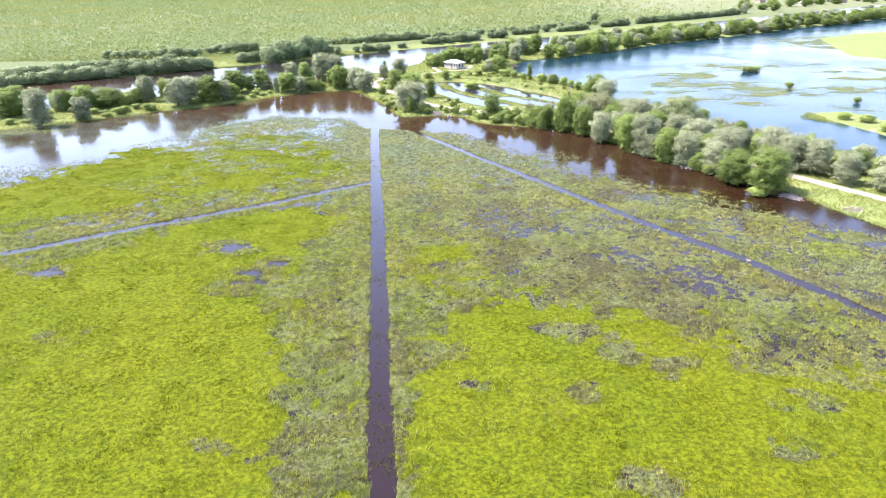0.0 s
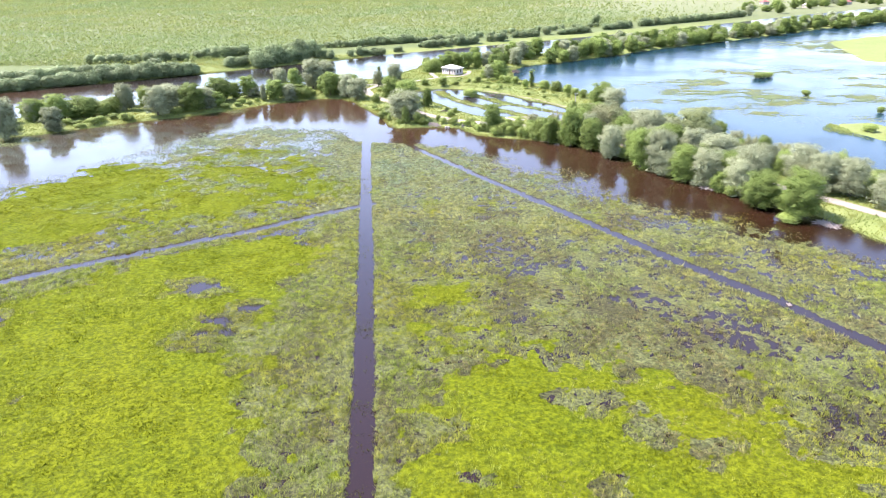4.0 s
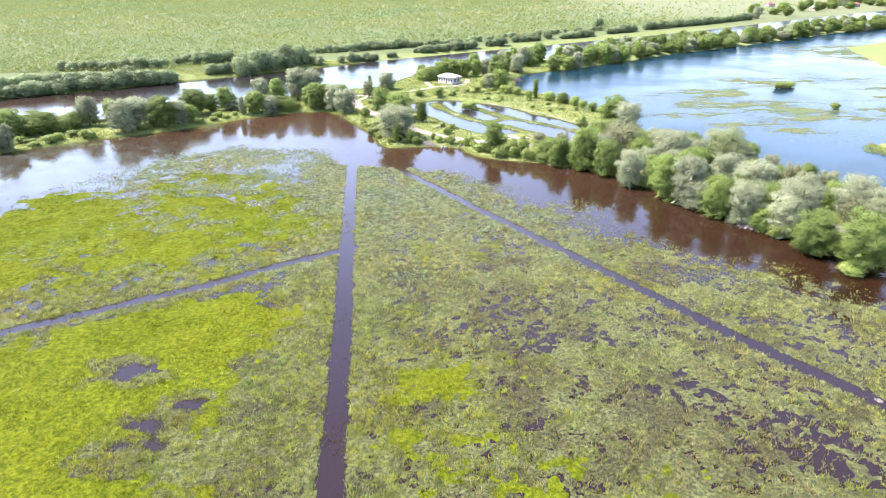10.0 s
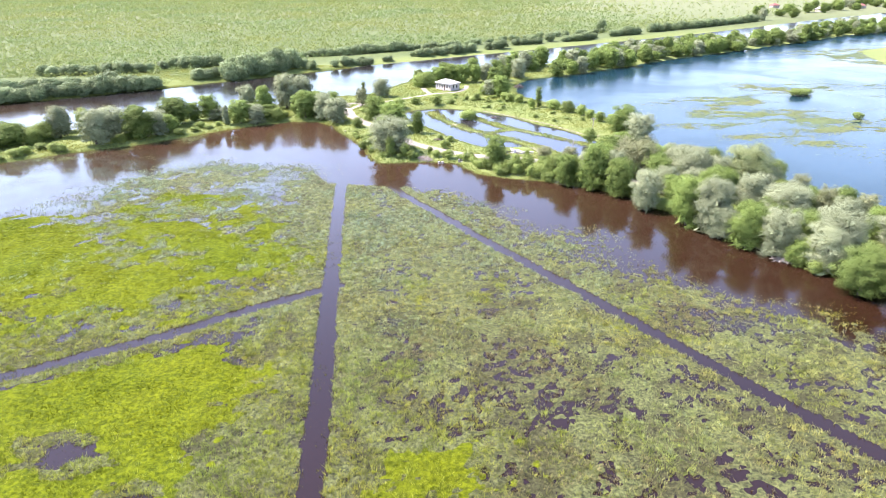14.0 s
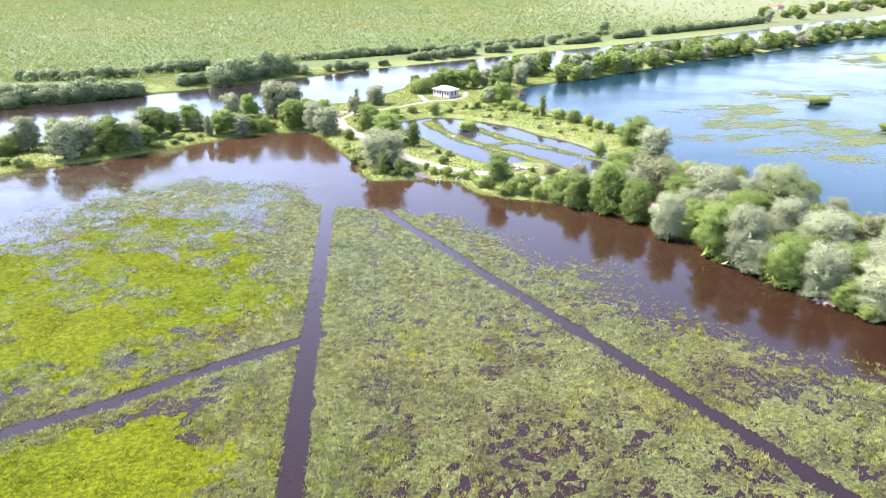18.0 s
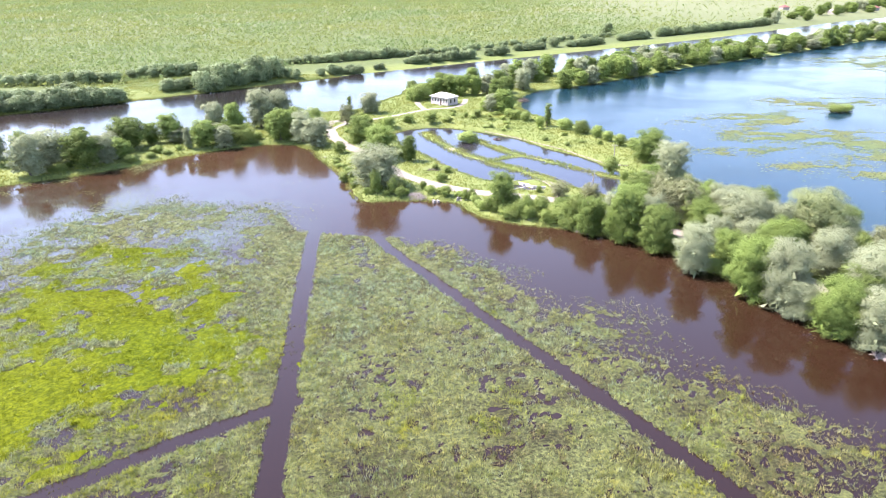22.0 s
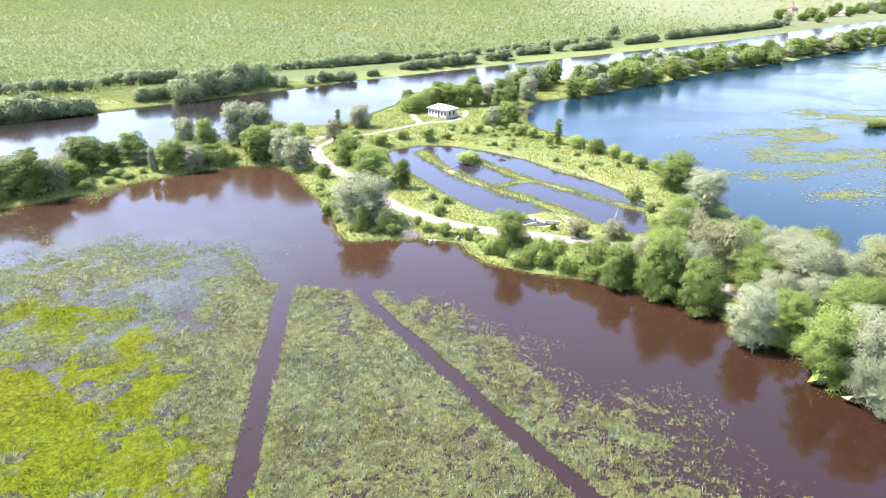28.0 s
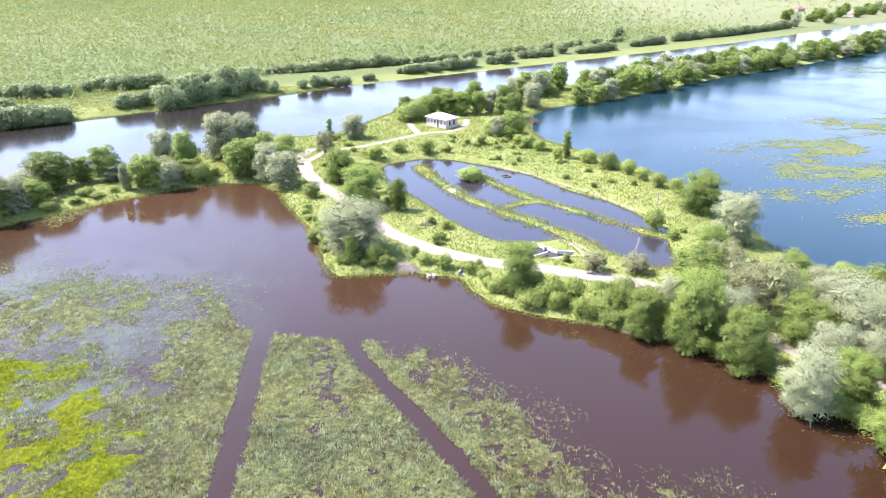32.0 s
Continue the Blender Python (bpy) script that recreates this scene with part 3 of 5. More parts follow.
def coarse_mat():
    """The rest of the meadow, out to where it is never seen closely."""
    cx, cy = np.meshgrid(np.arange(-330, 200, 3.0), np.arange(-99, 240, 3.0))
    l_ = np.where(np.abs(cx) > 100, np.minimum(sd(cx.ravel(), cy.ravel(), MARSH), 8).reshape(cx.shape) - 3, lushness(cx.ravel(), cy.ravel()).reshape(cx.shape))
    z_ = np.clip(l_ * 0.06, -0.3, 0.12) + (fbm(cx, cy, 9, 83, 3) - 0.45) * 0.12
    f = (np.arange(cx.shape[0] - 1)[:, None] * cx.shape[1] + np.arange(cx.shape[1] - 1)[None, :]).ravel()
    f = np.stack([f, f + 1, f + cx.shape[1] + 1, f + cx.shape[1]], 1)
    f = f[(z_.ravel()[f].max(1) > -0.02) & ~in_view(cx.ravel()[f[:, 0]], cy.ravel()[f[:, 0]], 3)]
    u_, i_ = np.unique(f, return_inverse=True)
    return quick_mesh("outer_meadow_mat", np.stack([cx.ravel(), cy.ravel(), z_.ravel() - 0.02], 1)[u_], i_.reshape(-1, 4), LUSH_GROUND, True)


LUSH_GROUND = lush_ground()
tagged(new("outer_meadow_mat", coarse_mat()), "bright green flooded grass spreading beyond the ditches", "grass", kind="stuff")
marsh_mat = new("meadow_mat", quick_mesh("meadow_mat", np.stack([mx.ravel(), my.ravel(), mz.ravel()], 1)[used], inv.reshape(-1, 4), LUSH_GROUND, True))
tagged(marsh_mat, "closed mat of bright green flooded grass", "grass", kind="stuff")

rs = np.random.RandomState(3)


def blades(x, y, z, tall, wide, lean, per, spread=0.10):
    """Tufts of pointed blades: per blades at every place, one triangle each."""
    n_ = len(x)
    X, Y, Z = (np.repeat(v, per) for v in (x, y, z))
    tall = np.repeat(tall, per) * rs.uniform(0.6, 1.1, n_ * per)
    X, Y = X + rs.normal(0, spread, n_ * per), Y + rs.normal(0, spread, n_ * per)
    a, tip = rs.uniform(0, 2 * math.pi, n_ * per), rs.uniform(0, 2 * math.pi, n_ * per)
    w = wide * rs.uniform(0.6, 1.3, n_ * per)
    ll = tall * lean * rs.uniform(0.2, 1.2, n_ * per)
    V_ = np.empty((n_ * per, 3, 3))
    V_[:, 0] = np.stack([X - w * np.cos(a), Y - w * np.sin(a), Z], 1)
    V_[:, 1] = np.stack([X + w * np.cos(a), Y + w * np.sin(a), Z], 1)
    V_[:, 2] = np.stack([X + ll * np.cos(tip), Y + ll * np.sin(tip), Z + tall], 1)
    return V_.reshape(-1, 3), np.arange(n_ * per * 3).reshape(-1, 3)


def scatter(x0, x1, y0, y1, per_m2):
    n_ = int((x1 - x0) * (y1 - y0) * per_m2)
    x, y = rs.uniform(x0, x1, n_), rs.uniform(y0, y1, n_)
    k = in_view(x, y)
    return x[k], y[k]


# trodden sedge and dead stalks lying just over the water, with holes
def sedge_ground():
    m, t, b = mat("sedge_litter")
    mid = noise_node(t, 0.5, 5, 0.65)
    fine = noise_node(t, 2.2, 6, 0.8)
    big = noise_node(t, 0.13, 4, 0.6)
    # dark end of the fine ramp: dark peat, and shade between stalks painted in
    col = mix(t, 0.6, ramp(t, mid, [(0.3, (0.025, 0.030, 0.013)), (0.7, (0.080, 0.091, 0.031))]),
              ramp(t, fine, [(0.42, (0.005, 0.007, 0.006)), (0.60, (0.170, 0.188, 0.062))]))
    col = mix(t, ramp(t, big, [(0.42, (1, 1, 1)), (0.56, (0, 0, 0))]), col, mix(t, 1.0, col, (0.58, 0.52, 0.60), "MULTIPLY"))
    t.links.new(col, b.inputs["Base Color"])
    b.inputs["Roughness"].default_value = 0.9
    b.inputs["Specular IOR Level"].default_value = 0.1
    bump(t, b, fine, 1.0, 0.25)
    return m


sx, sy = np.meshgrid(np.arange(-110, 100, 0.5), np.arange(40, 246, 0.5))
ok = in_view(sx, sy, 2).ravel()
sz = np.full(sx.size, -0.3)
sx_, sy_ = sx.ravel()[ok], sy.ravel()[ok]
sz[ok] = np.clip((sedge_cover(sx_, sy_) - 0.61) * 0.34, -0.3, 0.08) + (fbm(sx_, sy_, 0.9, 87, 2) - 0.5) * 0.36
sz[ok] = np.where(lushness(sx_, sy_) > 2.5, -0.3, sz[ok])
q = (np.arange(sx.shape[0] - 1)[:, None] * sx.shape[1] + np.arange(sx.shape[1] - 1)[None, :]).ravel()
q = np.stack([q, q + 1, q + sx.shape[1] + 1, q + sx.shape[1]], 1)
q = q[sz[q].max(1) > 0]
used, inv = np.unique(q, return_inverse=True)
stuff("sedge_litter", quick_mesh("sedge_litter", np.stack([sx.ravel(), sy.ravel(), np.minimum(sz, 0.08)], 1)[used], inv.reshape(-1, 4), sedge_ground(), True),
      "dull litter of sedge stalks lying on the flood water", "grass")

# pale sedge standing in the water
x, y = scatter(-125, 105, 38, 262, 19.0)
cover, lush = sedge_cover(x, y), lushness(x, y)
clump = fbm(x, y, 0.9, 91, 3)
sparse = 0.15 + 0.85 * np.clip((x + 4) / 14, 0, 1) * np.clip((y - 72) / 16, 0, 1) * np.clip((180 - y) / 20, 0.2, 1)
stand = 1 - sparse * (1 - np.clip((fbm(x, y, 4.5, 203, 4) - 0.34) * 5.5, 0.25, 1) * np.clip((fbm(x, y, 1.6, 207, 2) - 0.22) * 4.0, 0.45, 1))
keep = (rs.rand(len(x)) < cover * stand * np.clip((clump - 0.24) * 4.6, 0, 1)) & ((lush < rs.uniform(-1, 4, len(x))) | ((fbm(x, y, 9, 99) > 0.60) & (rs.rand(len(x)) < 0.25)))
brown = keep & (np.minimum(np.hypot(x - 11.6, (y - 137) * 0.8), np.hypot(x - 30, (y - 100) * 0.8)) < 9 * fbm(x, y, 6, 95) * 1.5) & (rs.rand(len(x)) < 0.75)
keep &= ~brown
band = fbm(x, y, 12, 201, 4)
olive = keep & (rs.rand(len(x)) < 0.75 * np.clip((band - 0.54) * 9, 0, 1) * np.clip((x + 16) / 10, 0, 1) * np.clip((178 - y) / 25, 0, 1))
keep &= ~olive
brown |= olive
fresh_p = 0.75 * np.clip((fbm(x, y, 7, 205, 4) - 0.50) * 8, 0, 1) * np.clip((200 - y) / 40, 0.15, 1) + 0.7 * np.clip((lush + 15) / 13, 0, 1) * np.clip((175 - y) / 45, 0.15, 1)
fresh_s = keep & (rs.rand(len(x)) < fresh_p)
keep &= ~fresh_s
blue = keep & (rs.rand(len(x)) < 0.03 + 0.92 * np.clip((-19 - x) / 9, 0, 1) * np.clip((y - 150) / 16, 0, 1) + 0.8 * np.clip((y - 140) / 50, 0, 1))
for who, name, m, label in ((keep & ~blue, "sedge", M_SEDGE, "pale yellow-green sedge standing in shallow flood water"), (blue, "pale_sedge", M_BLUESEDGE, "thin grey-green sedge standing in shallow flood water"),
                              (fresh_s, "fresh_sedge", M_FRESH, "fresh yellow-green sedge standing in shallow flood water")):
    n_ = who.sum()
    v_, f_ = blades(x[who], y[who], np.full(n_, -0.03), (0.22 + 0.24 * rs.rand(n_)) * (0.6 + 0.8 * fbm(x[who], y[who], 2.2, 97, 3)) * (0.45 + 1.3 * np.clip(clump[who], 0, 0.8)) * (0.45 + 0.6 * cover[who]) * 1.2, 0.030, 0.7, 5, 0.13)
    stuff(name, quick_mesh(name, v_, f_, m), label, "grass")
v_, f_ = blades(x[brown], y[brown], np.full(brown.sum(), -0.03), 0.25 + 0.2 * rs.rand(brown.sum()), 0.05, 1.1, 5, 0.16)
stuff("brown_sedge", quick_mesh("brown_sedge", v_, f_, M_BROWNSEDGE), "brownish dying sedge standing in shallow water", "grass")

# short bright grass on the mat
x, y = scatter(-125, 105, 38, 232, 10.0)
lush = lushness(x, y)
keep = lush > rs.uniform(-0.6, 0.6, len(x)) - rs.exponential(1.6, len(x)) * (1 + 2.2 * np.clip((130 - y) / 30, 0, 1)) * (fbm(x, y, 1.6, 89, 2) > 0.42)
x, y, lush = x[keep], y[keep], lush[keep]
z = np.clip(lush * 0.06, -0.02, 0.14) + (fbm(x, y, 2.4, 81, 3) - 0.45) * 0.34 - 0.03
v_, f_ = blades(x, y, z, 0.10 + 0.42 * np.clip(fbm(x, y, 3, 85) - 0.3, 0, 1), 0.045, 0.9, 3, 0.16)
stuff("lush_grass", quick_mesh("lush_grass", v_, f_, M_LUSH), "short bright yellow-green marsh grass", "grass")

# rank grass on the banks
x, y = scatter(-160, 130, 120, 430, 7.5)
gz = height(x, y)
road_d = np.minimum(seg_dist(x, y, ROAD, False), np.minimum(seg_dist(x, y, TRACK_HOUSE, False), seg_dist(x, y, TRACK_YARD, False)) + 0.7)
keep = (gz > -0.38) & (road_d > 1.9) & (np.hypot(x - 25, y - 249.8) > 4.5 * fbm(x, y, 3, 109) * 1.8) & (rs.rand(len(x)) < np.where(gz < 0.25, 0.9, 0.66 * np.clip((fbm(x, y, 4, 101) - 0.22) * 3.4, 0.2, 1)))
x, y, gz = x[keep], y[keep], gz[keep]
v_, f_ = blades(x, y, gz - 0.03, 0.22 + 0.65 * fbm(x, y, 3, 105) ** 2 + 0.15 * rs.rand(len(x)) + np.clip(-gz, 0, 1) + 0.35 * (gz < 0.2) * (sd(x, y, POND) < -3) * fbm(x, y, 2, 107), 0.055, 0.6, 4)
stuff("bank_grass", quick_mesh("bank_grass", v_, f_, M_BANK), "rank yellow-green grass on the banks", "grass")


# floating weed on the lake, the bay and the ponds: flat ragged leaves
def rafts(x, y, size):
    n_ = len(x)
    a0, z0 = rs.uniform(0, 6.28, n_), rs.uniform(0.015, 0.075, n_)
    V_ = np.empty((n_, 4, 3))
    for k in range(4):
        r = size * rs.uniform(0.45, 1.3, n_)
        V_[:, k] = np.stack([x + r * np.cos(a0 + k * 1.571) * 1.5, y + r * np.sin(a0 + k * 1.571), z0], 1)
    f = np.arange(n_ * 4).reshape(-1, 4)
    return V_.reshape(-1, 3), f


WEED_BEDS = ((98, 307, 12, 8), (108, 318, 16, 9), (122, 325, 16, 10), (118, 303, 18, 6), (112, 297, 14, 5), (130, 288, 14, 6), (150, 352, 18, 9), (165, 360, 18, 9), (180, 350, 16, 10),
                       (94, 281, 14, 4), (104, 264, 10, 4), (122, 256, 14, 4), (136, 274, 14, 5), (165, 282, 18, 7), (136, 243, 16, 5), (225, 465, 16, 16), (245, 440, 20, 20), (205, 335, 20, 8), (190, 310, 20, 6), (260, 470, 20, 18))
beds = np.array(WEED_BEDS, float)
n_ = 230000
w = beds[:, 2] * beds[:, 3]
k = rs.choice(len(beds), n_, p=w / w.sum())
x, y = beds[k, 0] + rs.normal(0, 0.62, n_) * beds[k, 2], beds[k, 1] + rs.normal(0, 0.62, n_) * beds[k, 3]
keep = rs.rand(n_) < np.clip((fbm(x * 0.55, y, 9, 111, 4) - 0.42) * 5.5, 0.02, 1) * np.clip((fbm(x * 0.6, y, 2.5, 115, 2) - 0.30) * 3.5, 0.05, 1)
keep &= (sd(x, y, SPIT) < -1) & (x > 60)
v_, f_ = rafts(x[keep], y[keep], 0.11 + 0.22 * rs.rand(keep.sum()))
stuff("floating_weed", quick_mesh("floating_weed", v_, f_, M_WEED), "yellow-green weed floating on the lake", "water plants")
x, y = rs.uniform(-150, 0, 300000), rs.uniform(190, 292, 300000)
thin = np.clip(1 - np.abs(sd(x, y, SPIT) + 7) / 9, 0, 1) * np.clip((-58 - x) / 14, 0, 1) + 0.25 * np.clip((-20 - x) / 30, 0, 1) * np.clip(1 - np.abs(y - 236) / 22, 0, 1)
keep = rs.rand(len(x)) < np.clip(thin * 1.4, 0, 1) * np.clip((fbm(x, y, 12, 121, 5) - 0.45) * 6, 0, 1)
v_, f_ = rafts(x[keep], y[keep], 0.06 + 0.09 * rs.rand(keep.sum()))
stuff("shore_weed", quick_mesh("shore_weed", v_, f_, M_WEED), "drab weed floating along the shore", "water plants")

x, y = rs.uniform(20, 95, 60000), rs.uniform(115, 226, 60000)
off = -sd(x, y, SPIT)
keep = (off > 0.3) & (rs.rand(len(x)) < 0.5 * np.clip((8 - off) / 6, 0, 1) * np.clip((fbm(x, y, 5, 125, 4) - 0.42) * 7, 0, 1))
v_, f_ = rafts(x[keep], y[keep], 0.04 + 0.08 * rs.rand(keep.sum()))
stuff("drowned_weed", quick_mesh("drowned_weed", v_, f_, M_MUDWEED), "brown-olive drowned weed along the wooded shore", "water plants")

# ---- trees ----
def leaf_cloud(seed, lobes, n_leaf, size):
    """Leaves over a crown of boughs, each with rounded sprays of its own: lobes are rows of x, y, z, radius."""
    r_ = np.random.RandomState(seed)
    L_ = np.array(lobes)
    # shaded boughs and leaves inside, which close the crown
    deep = np.repeat(L_, 26, axis=0)
    d = r_.normal(size=(len(deep), 3))
    d /= np.linalg.norm(d, axis=1)[:, None]
    c = deep[:, :3] + d * (deep[:, 3] * r_.uniform(0.1, 0.5, len(deep)))[:, None]
    c[:, 2] = np.maximum(c[:, 2], 0.3)
    e1, e2 = r_.normal(size=(2, len(deep), 3)) * (deep[:, 3] * 0.16)[None, :, None]
    inner = np.stack([c + e1, c + e2, c - e1 - e2], 1)
    inner[:, :, 2] = np.maximum(inner[:, :, 2], 0.1)
    sprays = []
    for x_, y_, z_, rad in L_:
        for _ in range(12):
            d = r_.normal(size=3)
            d /= np.linalg.norm(d)
            d[2] = abs(d[2]) if d[2] < -0.3 else d[2]
            sprays.append((x_ + d[0] * rad * 0.79, y_ + d[1] * rad * 0.79, z_ + d[2] * rad * 0.79, rad * r_.uniform(0.36, 0.54)))
    L_ = np.array(sprays)
    w = L_[:, 3] ** 2
    k = r_.choice(len(L_), n_leaf, p=w / w.sum())
    d = r_.normal(size=(n_leaf, 3))
    d /= np.linalg.norm(d, axis=1)[:, None]
    d[:, 2] = np.where(d[:, 2] < -0.25, -d[:, 2], d[:, 2])
    rad = L_[k, 3] * (1 - 0.45 * r_.rand(n_leaf) ** 2) * (1 + 0.14 * r_.normal(size=n_leaf))
    c = L_[k, :3] + d * rad[:, None]
    c[:, 2] = np.maximum(c[:, 2], 0.12)
    nrm = d + r_.normal(size=(n_leaf, 3)) * 0.18
    nrm /= np.linalg.norm(nrm, axis=1)[:, None]
    side = np.cross(nrm, r_.normal(size=(n_leaf, 3)))
    side /= np.linalg.norm(side, axis=1)[:, None] + 1e-9
    up = np.cross(side, nrm)
    s = size * r_.uniform(0.6, 1.35, n_leaf)[:, None]
    V_ = np.empty((n_leaf, 3, 3))
    V_[:, 1], V_[:, 0], V_[:, 2] = c - up * s * 0.45 - side * s * 0.42, c - up * s * 0.35 + side * s * 0.42, c + up * s * 0.75
    # leaves of one spray face outward together, so that it is lit as one rounded mass
    mid = np.array([0, 0, np.mean(L_[:, 2])])
    out = L_[k, :3] - mid
    out /= np.linalg.norm(out, axis=1)[:, None] + 1e-9
    face = 0.72 * d + 0.4 * out + 0.16 * r_.normal(size=(n_leaf, 3))
    face /= np.linalg.norm(face, axis=1)[:, None]
    deep_n = np.cross(inner[:, 1] - inner[:, 0], inner[:, 2] - inner[:, 0])
    deep_n /= np.linalg.norm(deep_n, axis=1)[:, None] + 1e-9
    V_ = np.concatenate([V_, inner])
    return V_.reshape(-1, 3), np.arange(len(V_) * 3).reshape(-1, 3), np.repeat(np.concatenate([face, deep_n]), 3, axis=0)


def make_lobes(seed, H, R, low, n_, fat=0.36, top=0.62):
    r_ = random.Random(seed)
    out = []
    for k in range(n_):
        u = low + (0.93 - low) * (k + 0.5 + r_.uniform(-0.4, 0.4)) / n_
        prof = math.sqrt(max(0.06, 1 - ((u - 0.42) / top) ** 2))
        a = k * 2.4 + r_.uniform(-0.5, 0.5)
        rr = R * fat * r_.uniform(0.95, 1.3) * (0.6 + 0.4 * prof)
        q = max(0, R * prof - rr) * r_.uniform(0.62, 1.0)
        out.append((q * math.cos(a), q * math.sin(a), min(u * H, H - rr), rr))
    for k in range(5):
        u = low + 0.1 + 0.6 * k / 5
        prof = math.sqrt(max(0.06, 1 - ((u - 0.42) / top) ** 2))
        out.append((r_.uniform(-0.12, 0.12) * R, r_.uniform(-0.12, 0.12) * R, u * H, R * 0.58 * prof))
    return out


def make_tree(name, label, seed, H, R, leaf, n_leaf, size, low=0.1, n_lobes=16, fat=0.36, top=0.62, category="tree"):
    r_ = random.Random(seed)
    root = thing(name, label, category)
    lobes = make_lobes(seed, H, R, low, n_lobes, fat, top)
    bm = bmesh.new()
    th = 0.028 * H
    forks = [Vector((0, 0, -0.3))]
    for k in range(1, 5):
        forks.append(Vector((r_.uniform(-0.05, 0.05) * H * k / 4, r_.uniform(-0.05, 0.05) * H * k / 4, 0.19 * H * k)))
        tube(bm, forks[-2], forks[-1], th * (1.15 - 0.25 * (k - 1)), th * (1.15 - 0.25 * k), 6)
    for lb in lobes[:(12 if category == "tree" else 5)]:
        c = Vector(lb[:3])
        f = min(forks[1:], key=lambda p_: abs(p_.z - c.z * 0.6))
        mid = f.lerp(c, 0.55) + Vector((0, 0, 0.03 * H))
        tube(bm, f, mid, th * 0.42, th * 0.22, 4)
        tube(bm, mid, c + Vector((0, 0, lb[3] * 0.4)), th * 0.22, th * 0.08, 3)
    part("trunk", bm, M_BARK, root)
    v_, f_, n_ = leaf_cloud(seed, lobes, n_leaf, size)
    me = quick_mesh("crown", v_, f_, leaf, True)
    me.normals_split_custom_set_from_vertices(n_)
    ob = new("crown", me)
    ob.parent = root
    return root


KINDS = {
    "S": [make_tree("willow", "round silver-green willow on the bank", 10 + k, 9, 4.2, M_SILVER, 38000, 0.112, 0.04, 17 + k, 0.40, 0.66) for k in range(4)],
    "G": [make_tree("broadleaf_tree", "dense green broadleaf tree on the bank", 30 + k, 9, 4.0, M_GREEN, 38000, 0.116, 0.04, 16 + k, 0.40, 0.66) for k in range(4)],
    "M": [make_tree("shore_willow", "round silver-green willow on the bank", 20 + k, 9, 4.2, M_SILVER, 12000, 0.22, 0.05, 15 + k, 0.40, 0.66) for k in range(3)],
    "N": [make_tree("shore_broadleaf", "dense green broadleaf tree on the bank", 40 + k, 9, 4.0, M_GREEN, 12000, 0.22, 0.05, 15 + k, 0.40, 0.66) for k in range(3)],
    "B": [make_tree("bush", "rounded green bush on the bank", 50 + k, 3.2, 2.1, M_BUSH, 3400, 0.14, 0.10, 8 + k, 0.45, 0.7, "bush") for k in range(4)],
    "C": [make_tree("large_bush", "broad dense green bush on the bank", 60 + k, 4.5, 3.6, M_BUSH, 8000, 0.165, 0.06, 13 + k, 0.40, 0.7, "bush") for k in range(3)],
    "O": [make_tree("alder", "broad olive-green tree on the bank", 70, 10, 6.0, M_OLIVE, 38000, 0.125, 0.12, 24, 0.30)],
    "D": [make_tree("bare_willow", "half-bare grey-brown willow with thin twigs", 80 + k, 9, 4.2, M_DRY, 15000, 0.105, 0.12, 24, 0.28) for k in range(2)],
    "P": [make_tree("poplar", "slender young green poplar on the bank", 90 + k, 8, 1.3, M_GREEN, 3000, 0.18, 0.08, 12, 0.55, 0.75) for k in range(2)],
    "F": [make_tree("spit_tree", "dense grey-green tree on the far spit", 110 + k, 10, 4.6, M_GREEN, 3200, 0.46, 0.05, 13, 0.42) for k in range(3)],
    "W": [make_tree("spit_willow", "grey-green willow on the far spit", 120 + k, 10, 4.6, M_SILVER, 3200, 0.46, 0.05, 13, 0.42) for k in range(2)],
    "K": [make_tree("river_bush", "dark green bush on the far river bank", 130 + k, 4.2, 3.4, M_FARBUSH, 2200, 0.32, 0.06, 9, 0.42, 0.7, "bush") for k in range(3)],
}
BASE = {"S": (9, 4.2), "G": (9, 4.0), "M": (9, 4.2), "N": (9, 4.0), "B": (3.2, 2.1), "C": (4.5, 3.6), "O": (10, 6), "D": (9, 4.2), "P": (8, 1.3), "F": (10, 4.6), "W": (10, 4.6), "K": (4.2, 3.4)}
GROUPS = {"S": "willows", "G": "broadleaf trees", "M": "willows", "N": "broadleaf trees", "B": "bushes on the banks", "C": "large bushes", "O": "alders", "D": "bare willows", "P": "poplars",
          "F": "trees on the far spit", "W": "willows on the far spit", "K": "bushes on the far bank"}
fresh = {k: list(v) for k, v in KINDS.items()}
pick = random.Random(5)


def plant(kind, x, y, h, r):
    bh, br = BASE[kind]
    m = Matrix.LocRotScale((x, y, max(ground_z(x, y), 0.0) - 0.05), Euler((0, 0, pick.uniform(0, 6.28))), (1.22 * r / br, 1.22 * r / br, 1.02 * h / bh))
    tagged_group = GROUPS[kind]
    if fresh[kind]:
        ob = fresh[kind].pop(0)
        ob.matrix_basis = m
        return tagged(ob, group=tagged_group)
    ob = KINDS[kind][pick.randrange(len(KINDS[kind]))]
    return copy_thing(ob, m @ Matrix.Diagonal((1 / ob.scale.x, 1 / ob.scale.y, 1 / ob.scale.z, 1)))


def grove(text, dx=0.0, dy=0.0):
    for row in text.split(","):
        if row.strip():
            k, *v = row.split()
            x, y, h, r = map(float, v)
            plant("C" if k == "B" and r > 2.4 else k, x + dx, y + dy, h, r)


